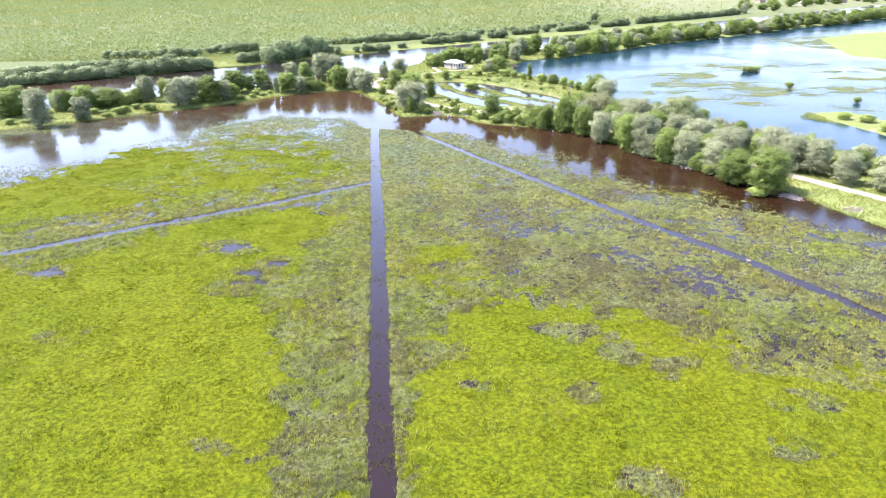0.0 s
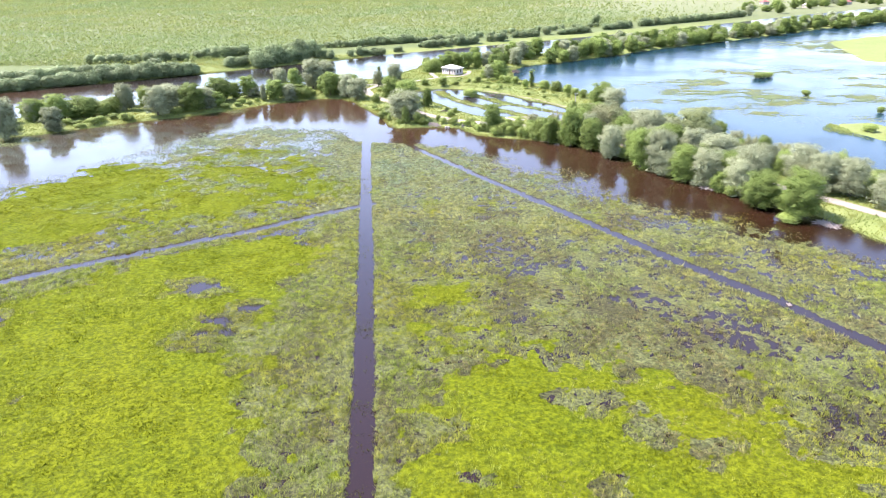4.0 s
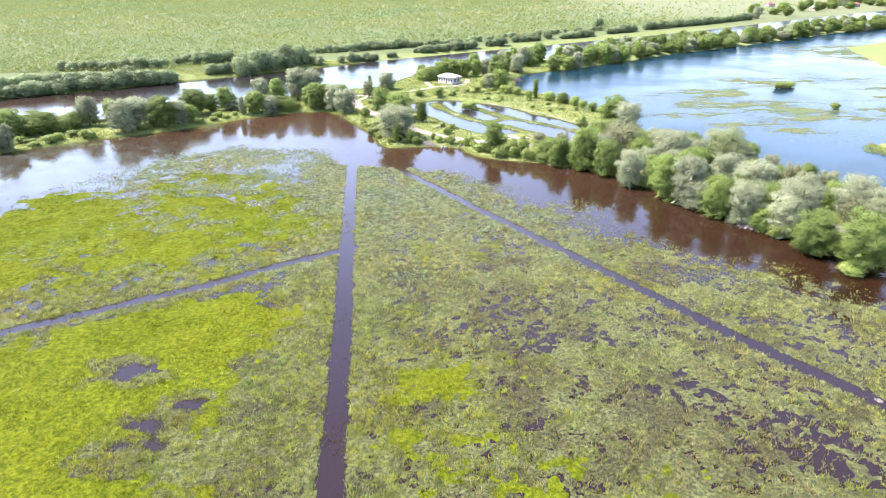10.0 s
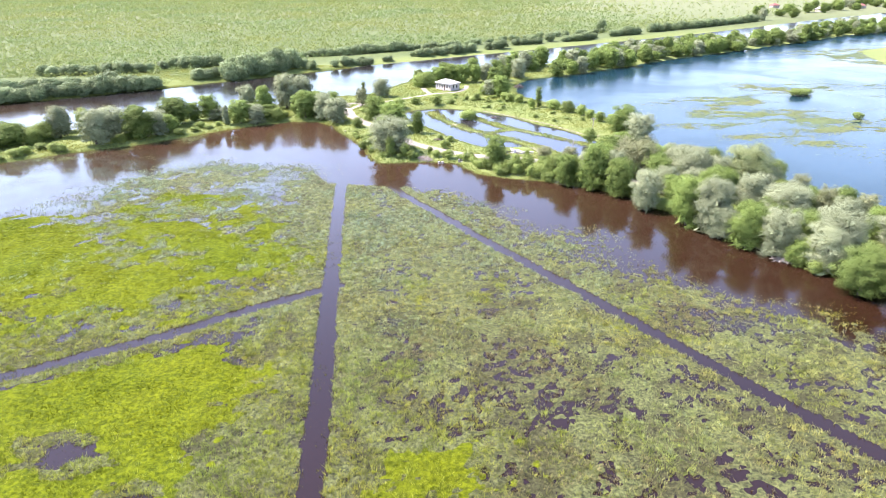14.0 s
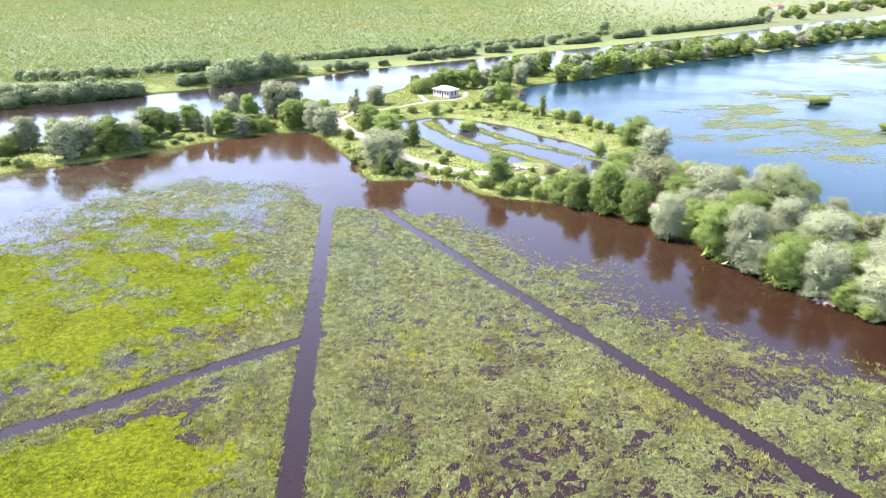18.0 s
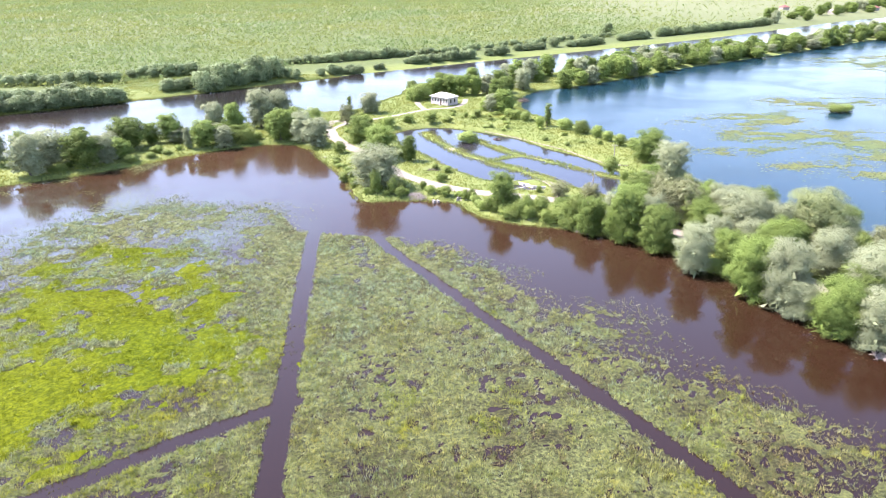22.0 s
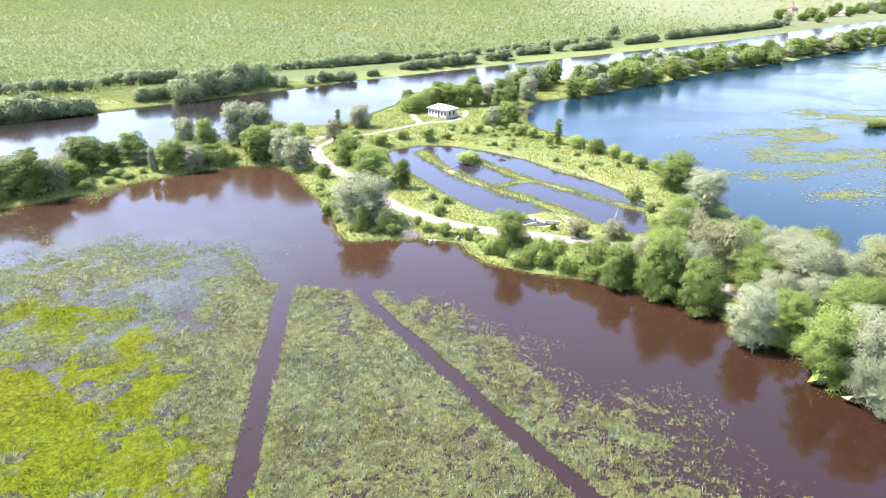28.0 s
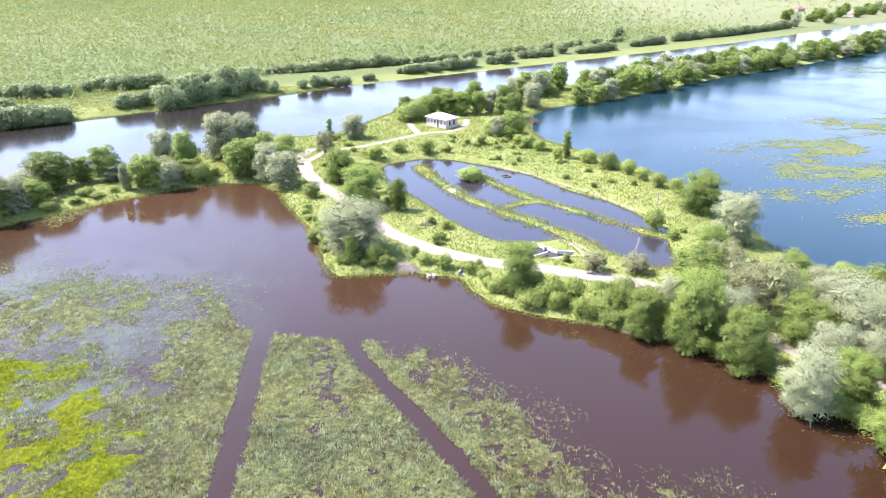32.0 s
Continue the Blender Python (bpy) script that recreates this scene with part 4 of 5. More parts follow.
# bank on the left of the bay
grove("N -156 246 10.1 6.9, M -137 231 12.9 4.5, N -141 254 7.7 3.4, M -127 240 8.2 3.6, N -133 255 9.0 4.4, N -127 260 7.0 6.0, B -121 265 4.3 3.4, M -116 271 9.9 3.5,"
      "M -120 279 7.9 3.7, M -101 262 10.3 4.4, M -99 270 9.5 5.7, N -90 269 10.0 5.1, M -87 273 7.6 4.1, N -86 288 9.0 5.6, N -82 294 6.1 2.8, N -77 296 8.2 4.0")
grove("M -69 288 6.4 1.2, N -65 291 7.6 4.2, M -66 305 10.0 3.7, N -59 302 10.1 3.6, B -59 295 4.3 3.1, M -54 315 12.2 5.0, M -49 321 10.8 4.6, N -44 298 9.3 4.3,"
      "M -37 296 9.1 3.4, M -32 290 8.3 4.4, B -46 329 3.8 4.4, B -122 269 4.2 5.2, B -120 262 4.5 2.7, B -160 236 4 3.5, N -172 240 9 5, M -185 225 10 5, N -170 230 8 4.5")
# wooded strip between bay and lake
grove("G 41 216 11.0 3.6, G 46 211 8.8 3.5, S 49 201 9.0 3.6, G 55 192 10.2 3.8, S 58 187 11.2 4.1, G 62 179 9.0 3.9, S 66 175 9.2 3.9, G 68 171 4.7 2.5, S 74 170 10.1 4.6,"
      "G 72 179 6.6 3.9, S 64 219 8.4 5.9, S 69 213 7.8 3.6, O 76 212 10.2 6.4, S 75 203 6.4 3.2, S 76 192 7.4 4.8, D 83 191 7.5 2.5, D 51 224 8.9 4.2, G 48 231 8.2 3.5", -1.8, -1.8)
grove("G 56 219 7.4 3.3, G 62 270 8.6 5.0, S 62 253 9.6 4.6, B 50 262 4.4 2.3, S 59 184 6.7 2.9, G 35 220 7.6 2.9, G 71 187 6.2 3.1, S 83 184 7.1 2.9, S 56 209 6.8 2.9,"
      "S 88 174 9.2 5.0, G 72 159 8.1 4.5, G 77 152 10.3 4.9, S 89 166 9.4 3.6, S 94 163 8.9 4.5, S 97 155 7.4 3.7, S 104 148 7.9 5.1, S 106 143 7.5 3.9, G 85 188 7.9 2.5", -1.8, -1.8)
grove("S 71 168 8.6 4.0, S 73 188 8.4 4.8, S 78 180 6.2 3.7, B 74 150 1.8 2.4, B 69 167 2.6 1.8, G 44 222 8.8 4.1, S 46 216 8.9 2.6, D 52 234 8.1 4.1, D 54 222 10.2 4.7,"
      "S 41 226 5.8 2.2, G 58 225 7.2 3.9, S 62 222 8.4 3.3, S 63 213 9.7 4.5, G 56 215 7.1 3.7, S 112 132 8 4.2, G 118 124 8.5 4.5, G 55 246 6 3, B 55 238 4 3, G 66 205 7.5 3.6, S 63 197 7 3.4, G 64 204 7 3.5, S 70 197 8 3.6, S 62.4 208 6.4 3.4, G 56.2 203.4 6.2 3.0", -1.8, -1.8)
r_ = random.Random(17)
SHORE = [(14, 230), (19, 226), (31, 220.5), (38, 216.5), (45.5, 209.5), (52.5, 195.5), (58.5, 185.5), (64.5, 173.5), (70.5, 165.5), (75.5, 155.5)]
for k in range(len(SHORE) - 1):
    (ax, ay), (bx, by) = SHORE[k], SHORE[k + 1]
    long = math.hypot(bx - ax, by - ay)
    for j in range(int(long / 1.5)):
        u, off = r_.random(), r_.uniform(-0.2, 2.6)
        nx, ny = -(by - ay) / long, (bx - ax) / long
        big = r_.random() < 0.25
        plant("C" if big else "B", ax + (bx - ax) * u + nx * off, ay + (by - ay) * u + ny * off, r_.uniform(1.6, 3.4) * (1.5 if big else 1), r_.uniform(1.3, 2.1) * (1.5 if big else 1))
fill = [(41, 216)]
while len(fill) < 44:
    y = r_.uniform(150, 240)
    x = 35 + (240 - y) * 0.62 + r_.uniform(0, 34)
    s_ = float(sd(np.array([x]), np.array([y]), SPIT)[0])
    if s_ < 3.5 or float(seg_dist(np.array([x]), np.array([y]), ROAD, False)[0]) < 3.4 or min(math.hypot(x - a, y - b) for a, b in fill) < 3.8:
        continue
    fill.append((x, y))
    plant(r_.choice("SGGCCCD"), x, y, r_.uniform(3.4, 6.4), r_.uniform(2.3, 3.3))
for k in range(34):
    u = r_.random()
    x = -155 + 118 * u
    y = 236 + 60 * u + r_.uniform(6, 22)
    plant(r_.choice("CCNNM"), x, y, r_.uniform(3.5, 7.5), r_.uniform(2.4, 3.8))
for k in range(48):
    u = r_.random()
    x = -160 + 122 * u
    y = float(np.interp(x, [-200, -148, -129, -105, -88, -72, -60, -48, -39], [200, 227, 238, 256, 266, 281, 290, 296, 294])) + r_.uniform(1.5, 9)
    plant("B" if r_.random() < 0.8 else "C", x, y, r_.uniform(1.0, 2.6), r_.uniform(1.2, 2.2))
# peninsula with the ponds and the house
grove("S -11.5 248.8 9.8 6.2, B -5 245 2.6 1.8, P -27 335 6.5 1.1, D -26 317 7.1 2.9, S -20 337 7.2 4.2, G -19 292 8.0 4.0, G -12 274 9.2 5.0, G -4 271 6.9 2.3, B -12 313 3.5 2.7,"
      "B -6 320 2.8 2.3, B 2 319 3.7 2.4, B 8 319 2.1 1.3, B 13 296 3.0 3.6, G 17 231 8.4 3.3, P 40 312 7.5 1.4, B 37 309 3.7 1.6, B 18 328 2.5 1.7, B 14 328 1.7 1.0")
grove("B 60 282 3.3 1.9, B 45 308 3.2 2.8, B 49 302 3.8 2.9, B 53 297 3.5 2.1, B 55 292 2.9 2.0, B 57 286 3.3 2.0, B 31 324 3.1 2.2, B 34 320 3.2 2.0, B 29 328 2.7 2.0, B -2 362 5.9 4.6,"
      "N 3 371 6.9 4.1, N 9 372 7.7 4.1, N 14 371 7.9 4.0, N 20 371 7.8 2.8, M 25 373 7.9 3.7, N 28 359 8.1 3.9, N 28 335 8.2 3.8, M 24 337 6.4 3.1, B 22 340 4.4 2.5, P 37 388 9.8 2.4")
grove("S 41 383 8.9 4.3, B -5 360 4.9 3.5, B 50 254 2.3 1.3, B -38 322 4.6 3.3, B 22 228 4.3 2.0, B 25 227 4.4 2.0, G 29 225 4.7 2.3, B 32 224 5.4 2.6, G 35 220 6.4 2.2,"
      "B 20 231 3.5 1.5, D 31 239 3.7 2.4, D 38 238 3.6 2.5, B 27 243 1.6 0.8, B 13 232 2.0 1.1, B -11 244 5.5 1.6, B -7 243.5 3.8 1.4, B 4 252 2.3 1.1, B -4 243.5 1.3 1.0")
grove("B -20 256 2.3 1.5, B -24 281 3.3 2.1, B 6 260 1.8 1.3, B 3 263 1.5 1.1, B 5 254 1.6 1.1, B 0 246.5 2.0 1.0, B 30 342 4 2.5, G 32 366 8 3.5, G 30 377 9 4, S 36 396 9 4, B 10 400 4 4, G 20 392 8 4, G 6 385 7 4, B -6 384 4 3")

r_ = random.Random(23)
POINT_SHORE = [(-27, 275), (-22, 265), (-19, 256), (-17, 246), (-12, 241), (-3, 242.5), (8, 240.5), (13, 231), (19, 227), (31, 222)]
for k in range(len(POINT_SHORE) - 1):
    (ax, ay), (bx, by) = POINT_SHORE[k], POINT_SHORE[k + 1]
    dense = 7 if k >= 6 else 3
    for j in range(dense):
        u = (j + r_.random()) / dense
        x, y = ax + (bx - ax) * u + r_.uniform(0, 1.5), ay + (by - ay) * u + r_.uniform(0.3, 2.0)
        if seg_dist(np.array([x]), np.array([y]), ROAD, False)[0] > 3.2 and ground_z(x, y) > 0.1:
            plant("B", x, y, r_.uniform(0.9, 2.6), r_.uniform(0.8, 1.6))
# low growth over the point
n_ = 0
while n_ < 60:
    x, y = r_.uniform(-28, 60), r_.uniform(243, 350)
    if ground_z(x, y) > 0.6 and min(seg_dist(np.array([x]), np.array([y]), p_, False)[0] for p_ in (ROAD, TRACK_HOUSE, TRACK_YARD)) > 3.0 and math.hypot(x - 6, y - 350) > 12 and math.hypot(x - 25, y - 250) > 6:
        plant("B", x, y, r_.uniform(0.6, 1.5), r_.uniform(0.7, 1.5))
        n_ += 1

# long wooded spit between river and lake
r_ = random.Random(9)
SPIT_LINE = [(46, 402), (66, 416), (100, 436), (131, 462), (197, 508), (257, 550), (313, 589), (393, 645), (500, 728)]
for k in range(len(SPIT_LINE) - 1):
    (ax, ay), (bx, by) = SPIT_LINE[k], SPIT_LINE[k + 1]
    long = math.hypot(bx - ax, by - ay)
    n_ = int(long / (1.7 if k < 4 else 2.4))
    for j in range(n_):
        u = (j + r_.uniform(0.1, 0.9)) / n_
        side = r_.uniform(-0.75, 1.05)
        half = 18 if k < 1 else 13
        x, y = ax + (bx - ax) * u + side * half * (by - ay) / long, ay + (by - ay) * u - side * half * (bx - ax) / long
        plant("W" if r_.random() < 0.25 else "F", x, y, r_.uniform(4.5, 8.6) * (1.2 if r_.random() < 0.15 else 1), r_.uniform(3.2, 4.8))

# bushes along the far bank of the river
HEDGES = ((-210, 308, -146, 352, 5.0, 4.2, 30), (-146, 353, -122, 368, 5.5, 4.4, 20), (-205, 325, -140, 372, 5.0, 4.2, 26), (-111, 384, -101, 390, 4.2, 3.2, 6), (-96, 388, -72, 414, 7.5, 4.6, 16), (-78, 412, -70, 420, 8.0, 4.4, 5),
          (-64, 418, -62, 419, 4.2, 3.2, 3), (-50, 428, -34, 438, 3.8, 3.0, 9), (-26, 446, -24, 448, 2.6, 2.2, 2), (-11, 462, 10, 475, 3.6, 3.0, 11), (11, 476, 27, 486, 4.0, 3.2, 9), (36, 495, 45, 500, 4.4, 3.4, 5),
          (55, 516, 73, 525, 4.2, 3.4, 10), (88, 534, 114, 551, 4.2, 3.4, 14), (130, 568, 156, 585, 4.6, 3.6, 14), (165, 597, 222, 636, 5.0, 3.8, 28), (222, 636, 290, 690, 5.0, 4.0, 30))
BACK_HEDGES = ((-190, 398, -140, 408, 4.5, 3.6, 20), (-138, 418, -112, 428, 5.0, 3.8, 12), (-108, 428, -84, 452, 4.0, 3.4, 9), (-78, 464, -50, 471, 3.8, 3.2, 12), (-50, 471, -14, 492, 4.4, 3.4, 18), (-14, 492, 40, 528, 3.4, 3.0, 18), (40, 530, 130, 596, 3.4, 3.0, 20))
for ax, ay, bx, by, h, r, n_ in HEDGES + BACK_HEDGES:
    for j in range(n_):
        u = (j + r_.random()) / n_
        s = r_.uniform(0.7, 1.15)
        plant("K", ax + (bx - ax) * u + r_.uniform(-2.2, 1.2), ay + (by - ay) * u + r_.uniform(-0.5, 3.4), h * s * r_.uniform(0.85, 1.15), r * s)
for x, y, h, r in ((132, 613, 8, 4.5), (80, 537, 5.5, 4), (-88, 400, 9, 5.5)):
    plant("K", x, y, h, r)
for x, y, h, r in ((148, 334, 2.6, 4.0), (153, 337, 2.2, 3.0), (147, 290, 2.2, 2.2), (156, 255, 2.2, 1.6), (135, 226, 2.2, 2.6), (140, 221, 2.4, 3), (145, 215, 2.2, 2.6), (139, 208, 2.4, 3), (150, 205, 2.5, 3.4), (143, 196, 2.4, 3)):
    plant("B", x, y, h, r)

for k in range(34):
    u = r_.random()
    x, y = 300 + 260 * u + r_.uniform(-10, 30), 700 + 195 * u + r_.uniform(-8, 60)
    if sd(np.array([x]), np.array([y]), FAR_BANK)[0] > 5:
        plant("W" if r_.random() < 0.2 else "F", x, y, r_.uniform(6, 11), r_.uniform(4, 6))
# scrub on the wide plain
n_ = 135000
y = 395 + 1000 * rs.rand(n_) ** 1.25
x = rs.uniform(-1, 1, n_) * (170 + 0.72 * (y - 130))
f = sd(x, y, FAR_BANK)
plain = np.clip((x - 60) / 200, 0, 1) * np.clip((y - 640) / 80, 0, 1)
keep = (f > 30 + 16 * fbm(x, y, 30, 131)) & (rs.rand(n_) > plain * 0.93) & (fbm(x, y, 30, 135) > 0.22)
x, y = x[keep], y[keep]
n_, per = len(x), 6
size = np.repeat(0.72 + 0.9 * rs.rand(n_) ** 3 + np.clip((y - 550) / 500, 0, 1.6) * 0.9, per)
zc = np.repeat(height(x, y), per)
d = rs.normal(size=(n_ * per, 3))
d /= np.linalg.norm(d, axis=1)[:, None]
d[:, 2] = np.abs(d[:, 2])
c = np.stack([np.repeat(x, per), np.repeat(y, per), zc], 1) + d * size[:, None] * np.array([0.9, 0.9, 1.7])
e1, e2 = rs.normal(size=(n_ * per, 3)), rs.normal(size=(n_ * per, 3))
V_ = np.stack([c + e1 * size[:, None] * 0.27, c + e2 * size[:, None] * 0.27, c - (e1 + e2) * size[:, None] * 0.25], 1)
stuff("scrub", quick_mesh("scrub", V_.reshape(-1, 3), np.arange(n_ * per * 3).reshape(-1, 3), M_SCRUB), "low yellow-green scrub covering the plain", "scrub")

# woods on the skyline
n_ = 5200
x = rs.uniform(-900, 1500, n_)
y = np.where(x > 120, 1190, 1430) + 0.05 * x + rs.uniform(0, 90, n_)
keep = x < 1e9
x, y = x[keep], y[keep]
n_, per = len(x), 14
size = np.repeat(4 + 3 * rs.rand(n_), per)
d = rs.normal(size=(n_ * per, 3))
d /= np.linalg.norm(d, axis=1)[:, None]
d[:, 2] = np.abs(d[:, 2])
c = np.stack([np.repeat(x, per), np.repeat(y, per), np.full(n_ * per, 2.0)], 1) + d * size[:, None] * np.array([0.8, 0.8, 1.7])
e1, e2 = rs.normal(size=(n_ * per, 3)), rs.normal(size=(n_ * per, 3))
V_ = np.stack([c + e1 * size[:, None] * 0.4, c + e2 * size[:, None] * 0.4, c - (e1 + e2) * size[:, None] * 0.36], 1)
stuff("far_woods", quick_mesh("far_woods", V_.reshape(-1, 3), np.arange(n_ * per * 3).reshape(-1, 3), M_FARBUSH), "dark green woods on the skyline", "woods")

# ---- house ----
def make_house(name, label, place, L, D, wall_h, rise, walls, roof, n_win, door_at):
    """A one-storey house with a hipped roof; x runs along the front, y into the house."""
    h = thing(name, label, "house", place)
    t_ = 0.3
    slots = [(L * (k + 0.5) / n_win) for k in range(n_win)]
    w2, sill, head = 0.42, 0.95, 2.35
    bm = bmesh.new()
    xs = [0.0]
    for k, s in enumerate(slots):
        xs += [s - w2, s + w2]
    xs.append(L)
    for k in range(0, len(xs), 2):
        box(bm, xs[k], 0, -0.4, xs[k + 1], t_, wall_h)
    for k, s in enumerate(slots):
        if k != door_at:
            box(bm, s - w2, 0, -0.4, s + w2, t_, sill)
        box(bm, s - w2, 0, head, s + w2, t_, wall_h)
    part("front_wall", bm, walls, h)
    bm = bmesh.new()
    ys = [t_, D * 0.33 - w2, D * 0.33 + w2, D * 0.7 - w2, D * 0.7 + w2, D - t_]
    for k in (0, 2, 4):
        box(bm, L - t_, ys[k], -0.4, L, ys[k + 1], wall_h)
    for k in (1, 3):
        box(bm, L - t_, ys[k], -0.4, L, ys[k + 1], sill)
        box(bm, L - t_, ys[k], head, L, ys[k + 1], wall_h)
    part("side_wall", bm, walls, h)
    bm = bmesh.new()
    box(bm, 0, t_, -0.4, t_, D - t_, wall_h)
    part("side_wall", bm, walls, h)
    bm = bmesh.new()
    box(bm, 0, D - t_, -0.4, L, D, wall_h)
    part("rear_wall", bm, walls, h)
    for k, s in enumerate(slots):
        if k == door_at:
            d_ = part("door", bevelled(0.01, (s - w2, 0.1, 0.0, s + w2, 0.16, head)), M_DOOR, h, "dark brown door")
            part("door_handle", bevelled(0.008, (s + w2 - 0.16, 0.05, 1.0, s + w2 - 0.12, 0.1, 1.14)), M_STEEL, d_)
            part("doorstep", bevelled(0.02, (s - 0.7, -0.6, -0.3, s + 0.7, 0.0, 0.02)), M_CONC, h)
            continue
        wdw = part("window", bevelled(0.006, (s - w2, 0.16, sill, s + w2, 0.18, head)), M_DARKGLASS, h)
        part("window_frame", bevelled(0.006, (s - w2, 0.10, sill, s - w2 + 0.07, 0.155, head), (s + w2 - 0.07, 0.10, sill, s + w2, 0.155, head), (s - w2 + 0.07, 0.10, head - 0.07, s + w2 - 0.07, 0.155, head),
                                      (s - w2 + 0.07, 0.10, sill, s + w2 - 0.07, 0.155, sill + 0.07), (s - 0.025, 0.10, sill + 0.07, s + 0.025, 0.155, head - 0.07)), M_FRAME, wdw)
        part("window_sill", bevelled(0.008, (s - w2 - 0.06, -0.08, sill - 0.06, s + w2 + 0.06, 0.0, sill)), M_CONC, wdw)
    for yc in (D * 0.33, D * 0.7):
        part("window", bevelled(0.006, (L - 0.2, yc - w2, sill, L - 0.18, yc + w2, head)), M_DARKGLASS, h)
    bm = bmesh.new()
    o = 0.45
    low = [bm.verts.new(c) for c in ((-o, -o, wall_h), (L + o, -o, wall_h), (L + o, D + o, wall_h), (-o, D + o, wall_h))]
    eave = [bm.verts.new((v.co.x, v.co.y, wall_h + 0.14)) for v in low]
    r0, r1 = bm.verts.new((D * 0.5, D * 0.5, wall_h + rise)), bm.verts.new((L - D * 0.5, D * 0.5, wall_h + rise))
    bm.faces.new(low[::-1])
    for k in range(4):
        bm.faces.new((low[k], low[(k + 1) % 4], eave[(k + 1) % 4], eave[k]))
    bm.faces.new((eave[0], eave[1], r1, r0))
    bm.faces.new((eave[1], eave[2], r1))
    bm.faces.new((eave[2], eave[3], r0, r1))
    bm.faces.new((eave[3], eave[0], r0))
    rf = part("roof", bm, roof, h, "pale hipped sheet-metal roof")
    for k in range(1, int((L + 2 * o) / 0.6)):
        x_ = -o + k * 0.6
        bm = bmesh.new()
        u = min(1.0, (x_ + o) / (D * 0.5 + o), (L + o - x_) / (D * 0.5 + o))
        tube(bm, (x_, -o, wall_h + 0.15), (x_, -o + u * (D * 0.5 + o), wall_h + 0.15 + u * (rise - 0.14)), 0.025, 0.025, 4)
        part("seam", bm, roof, rf)
    return h


make_house("house", "small pale one-storey house with a hipped white roof", pose(2.0, 353.6, max(0.9, ground_z(5, 351)) + 0.05, 0, 0, -44), 8.6, 5.6, 2.9, 1.5, M_WALL, M_ROOF, 6, 3)
for x, y, turn, c in ((386, 868, 20, M_REDROOF), (476, 850, 30, M_REDROOF), (404, 800, 35, M_WOOD)):
    make_house("cottage", "small far cottage beyond the river", pose(x, y, max(0.3, ground_z(x, y)), 0, 0, turn), 9, 6, 2.8, 2.4, M_WOOD, c, 3, 1)

# ---- small things ----
def rubble_block(name, label, place, parts_):
    b = thing(name, label, "concrete block", place)
    for dims in parts_:
        bm = bevelled(0.05, dims)
        for v in bm.verts:
            v.co += Vector((pick.uniform(-1, 1), pick.uniform(-1, 1), pick.uniform(-1, 1))) * 0.03
        part("slab", bm, M_CONC, b)
    return b


rubble_block("concrete_block", "broken pale concrete blocks at the waterline", pose(2.7, 239.0, 0, 0, 0, 20), [(-0.45, -0.55, -0.6, 0.05, 0.55, 0.62), (0.45, -0.65, -0.6, 1.0, 0.45, 0.55)])
rubble_block("concrete_trough", "pale concrete trough lying at the waterline", pose(8.9, 239.6, 0.05, 0, 6, -12), [(-1.2, -0.6, -0.5, 1.2, 0.6, 0.28), (-1.2, -0.6, 0.30, -0.9, 0.6, 0.8), (0.9, -0.6, 0.30, 1.2, 0.6, 0.75), (-0.88, 0.42, 0.30, 0.88, 0.6, 0.7)])
rubble_block("concrete_culvert", "small broken concrete culvert at the pond", pose(-2.2, 318.0, 0.1, 0, 0, 25), [(-1.1, -0.5, -0.5, 0.0, 0.5, 0.6), (0.2, -0.5, -0.5, 1.1, 0.5, 0.5)])
rubble_block("shore_rubble", "pale broken concrete on the bank", pose(-27.0, 278.5, 0, 0, 0, 40), [(-1.2, -0.5, -0.4, 0.2, 0.6, 0.55), (0.3, -0.6, -0.4, 1.3, 0.4, 0.4)])

quay = thing("sluice_walls", "pale concrete walls of a small pond sluice", "sluice")
for (ax, ay), (bx, by) in (((22.4, 253.4), (26.6, 248.9)), ((26.8, 248.9), (29.6, 248.4)), ((24.2, 250.6), (26.0, 251.2)), ((21.8, 246.6), (24.6, 248.4)), ((24.9, 245.6), (29.4, 246.4))):
    long = math.hypot(bx - ax, by - ay)
    m = pose(ax, ay, 0, 0, 0, math.degrees(math.atan2(by - ay, bx - ax)))
    bm = bevelled(0.03, (0, -0.15, -0.6, long, 0.15, 0.62))
    bm.transform(m)
    part("wall", bm, M_PALECONC, quay)


def brush_pile(place, wide, deep, tall, count, seed, label, wood=M_TWIG):
    r_ = random.Random(seed)
    p_ = thing("brush_pile", label, "brush pile", place, "brush piles")
    bm = bmesh.new()
    for k in range(count):
        a = r_.uniform(0, 6.28)
        u = math.sqrt(r_.random())
        x, y = math.cos(a) * u * wide, math.sin(a) * u * deep
        z = tall * (1 - u * u) * r_.uniform(0.2, 1)
        b, ln = r_.uniform(0, 3.14), r_.uniform(0.5, 1.2) * min(1.0, 0.5 * wide)
        tube(bm, (x - math.cos(b) * ln, y - math.sin(b) * ln, max(-0.1, z - r_.uniform(0, 0.4))), (x + math.cos(b) * ln, y + math.sin(b) * ln, z + r_.uniform(0, 0.3)), 0.05, 0.03, 4)
    part("branch_heap", bm, wood, p_)
    return p_


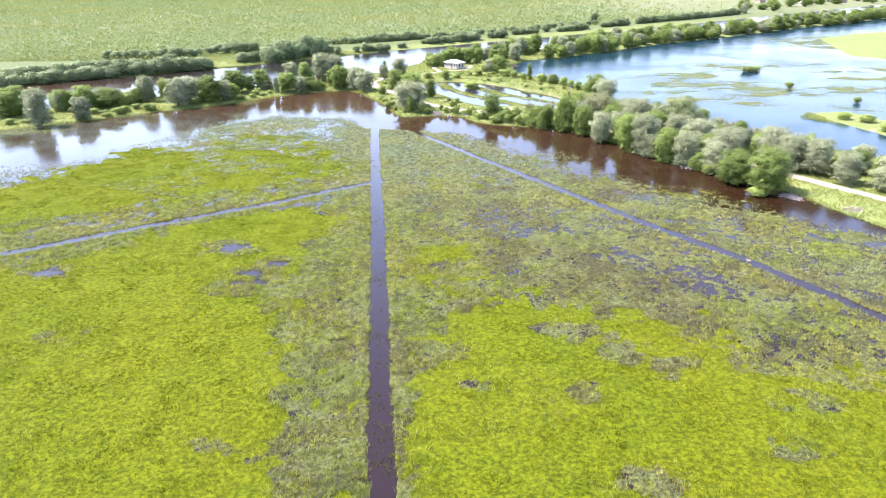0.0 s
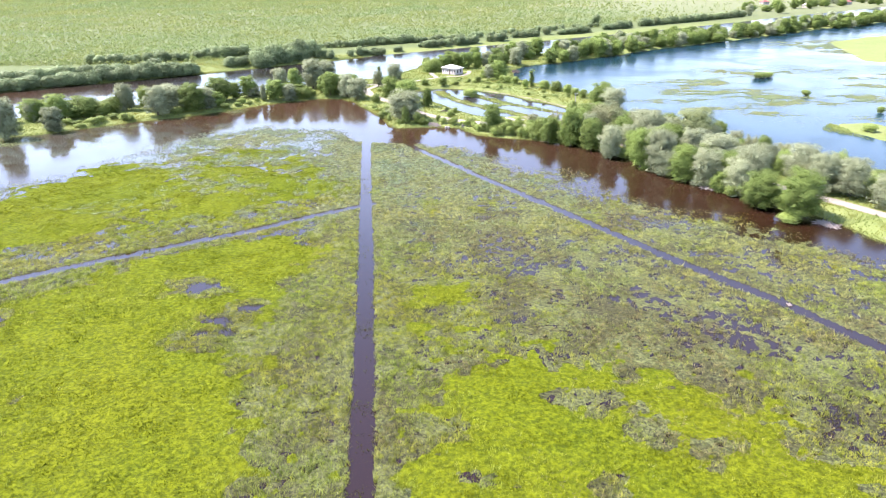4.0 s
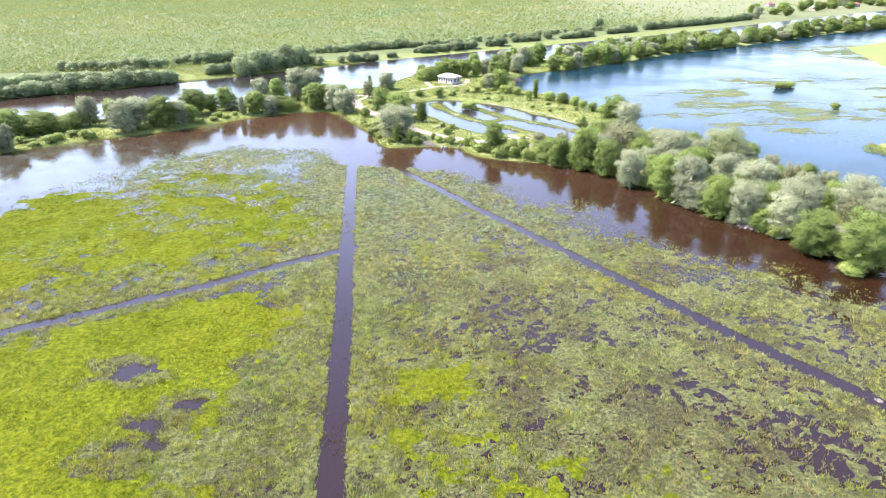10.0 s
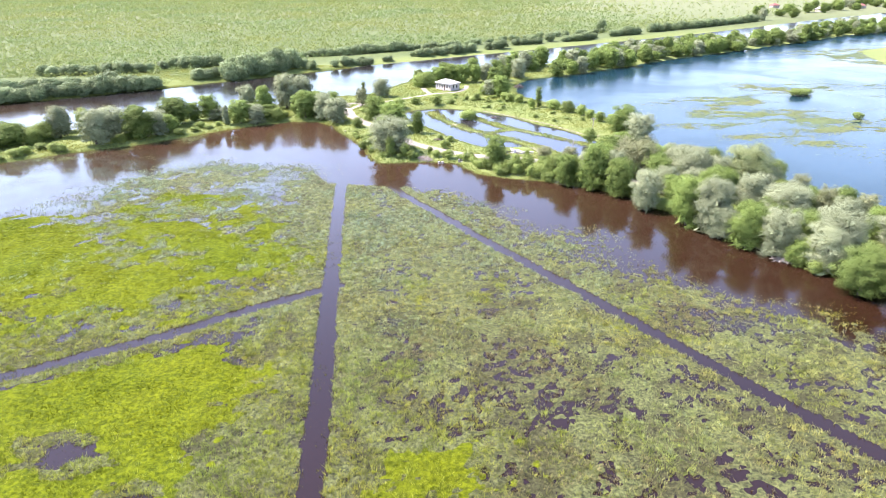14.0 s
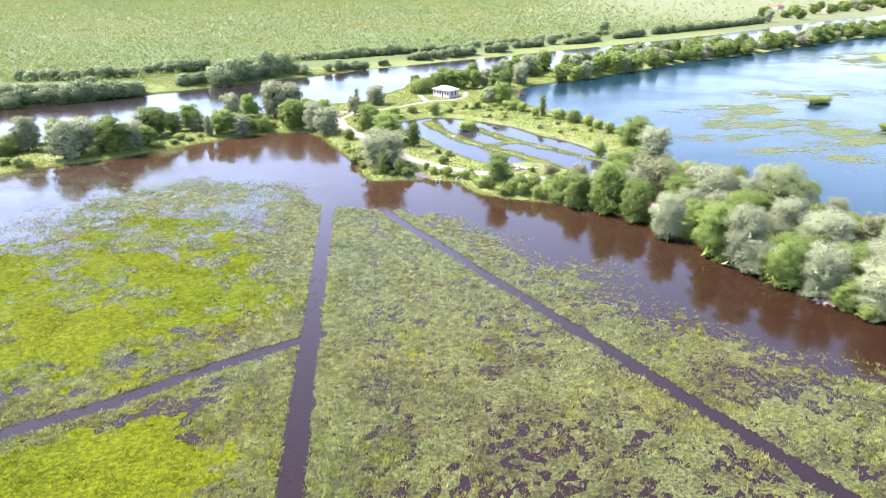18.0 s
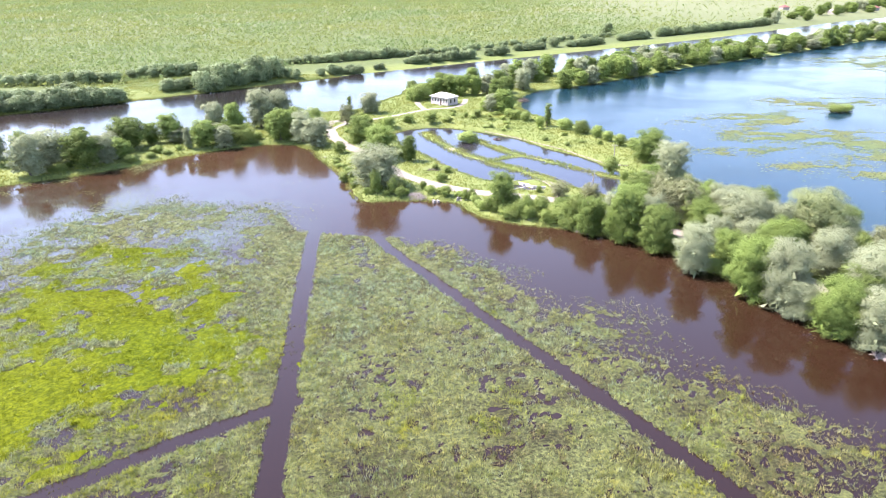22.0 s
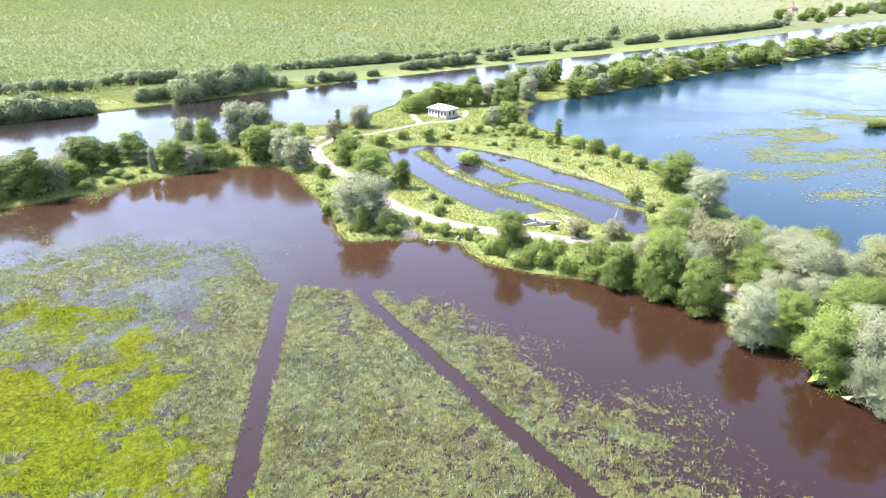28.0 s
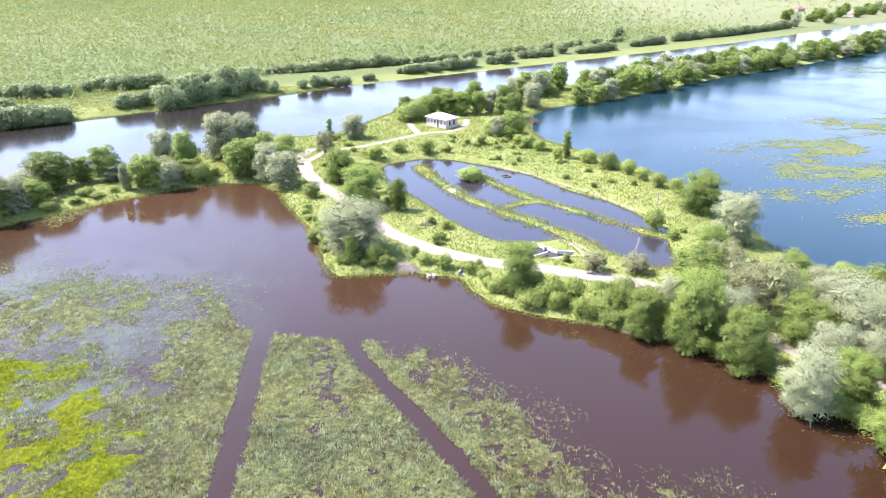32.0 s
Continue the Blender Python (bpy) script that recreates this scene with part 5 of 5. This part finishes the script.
brush_pile(pose(-1.8, 242.6, 0.15, 0, 0, -30), 2.6, 1.3, 1.1, 260, 1, "heap of grey-brown dead branches on the shore")
brush_pile(pose(21.8, 226.8, 0.1, 0, 0, -30), 2.8, 1.0, 0.8, 240, 2, "heap of grey-brown dead branches on the shore")
brush_pile(pose(79, 146, 0.2, 0, 0, -50), 2.2, 1.0, 0.7, 150, 3, "heap of grey-brown dead branches on the shore")
brush_pile(pose(88, 136, 0.3, 0, 0, -50), 2.4, 1.1, 0.8, 150, 4, "heap of grey-brown dead branches on the shore")
brush_pile(pose(64, 171, 0.0, 0, 0, -50), 1.6, 0.9, 0.5, 90, 5, "heap of grey-brown dead branches on the shore")
brush_pile(pose(33, 219.5, 0.0, 0, 0, -20), 2.0, 0.7, 0.5, 100, 6, "heap of grey-brown dead branches on the shore")
brush_pile(pose(2.4, 262.3, ground_z(2.4, 262.3), 0, 0, 10), 1.5, 0.7, 0.6, 90, 8, "low heap of dark rotting branches in the grass", M_BARK)
brush_pile(pose(38.4, 361.5, 0.0, 0, 0, 60), 3.0, 1.8, 1.3, 200, 9, "tangle of dark fallen branches at the lake's edge", M_BARK)
brush_pile(pose(55, 111.5, 0.0, 0, 0, -60), 0.45, 0.25, 0.2, 22, 7, "raft of pale drift twigs lying in the ditch")

pole = thing("utility_pole", "grey wooden utility pole with a small crossarm", "pole", pose(50, 265.2, ground_z(50, 265.2)))
bm = bmesh.new()
tube(bm, (0, 0, -0.6), (0, 0, 6.4), 0.14, 0.10, 8)
part("post", bm, M_WOOD, pole)
part("crossarm", bevelled(0.01, (-0.7, -0.05, 5.9, 0.7, 0.05, 6.02)), M_WOOD, pole)
for x_ in (-0.6, 0.6):
    bm = bmesh.new()
    tube(bm, (x_, 0, 6.02), (x_, 0, 6.25), 0.05, 0.03, 6)
    part("insulator", bm, M_FRAME, pole)
apole = thing("braced_pole", "pale wooden pole with a slanting brace beside the pond", "pole", pose(39.6, 243.6, ground_z(39.6, 243.6)))
bm = bmesh.new()
tube(bm, (0, 0, -0.5), (0.3, 0.2, 4.6), 0.12, 0.09, 8)
part("post", bm, M_WOOD, apole)
bm = bmesh.new()
tube(bm, (-1.1, 0.2, -0.5), (0.25, 0.15, 3.9), 0.09, 0.07, 8)
part("brace", bm, M_WOOD, apole)
cage = thing("floating_frame", "dark square frame floating on the pond", "frame", pose(22.3, 298.6, 0.05, 0, 0, 20))
for dims in ((-0.9, -0.9, -0.1, 0.9, -0.72, 0.15), (-0.9, 0.72, -0.1, 0.9, 0.9, 0.15), (-0.9, -0.72, -0.1, -0.72, 0.72, 0.15), (0.72, -0.72, -0.1, 0.9, 0.72, 0.15)):
    part("beam", bevelled(0.02, dims), M_DOOR, cage)
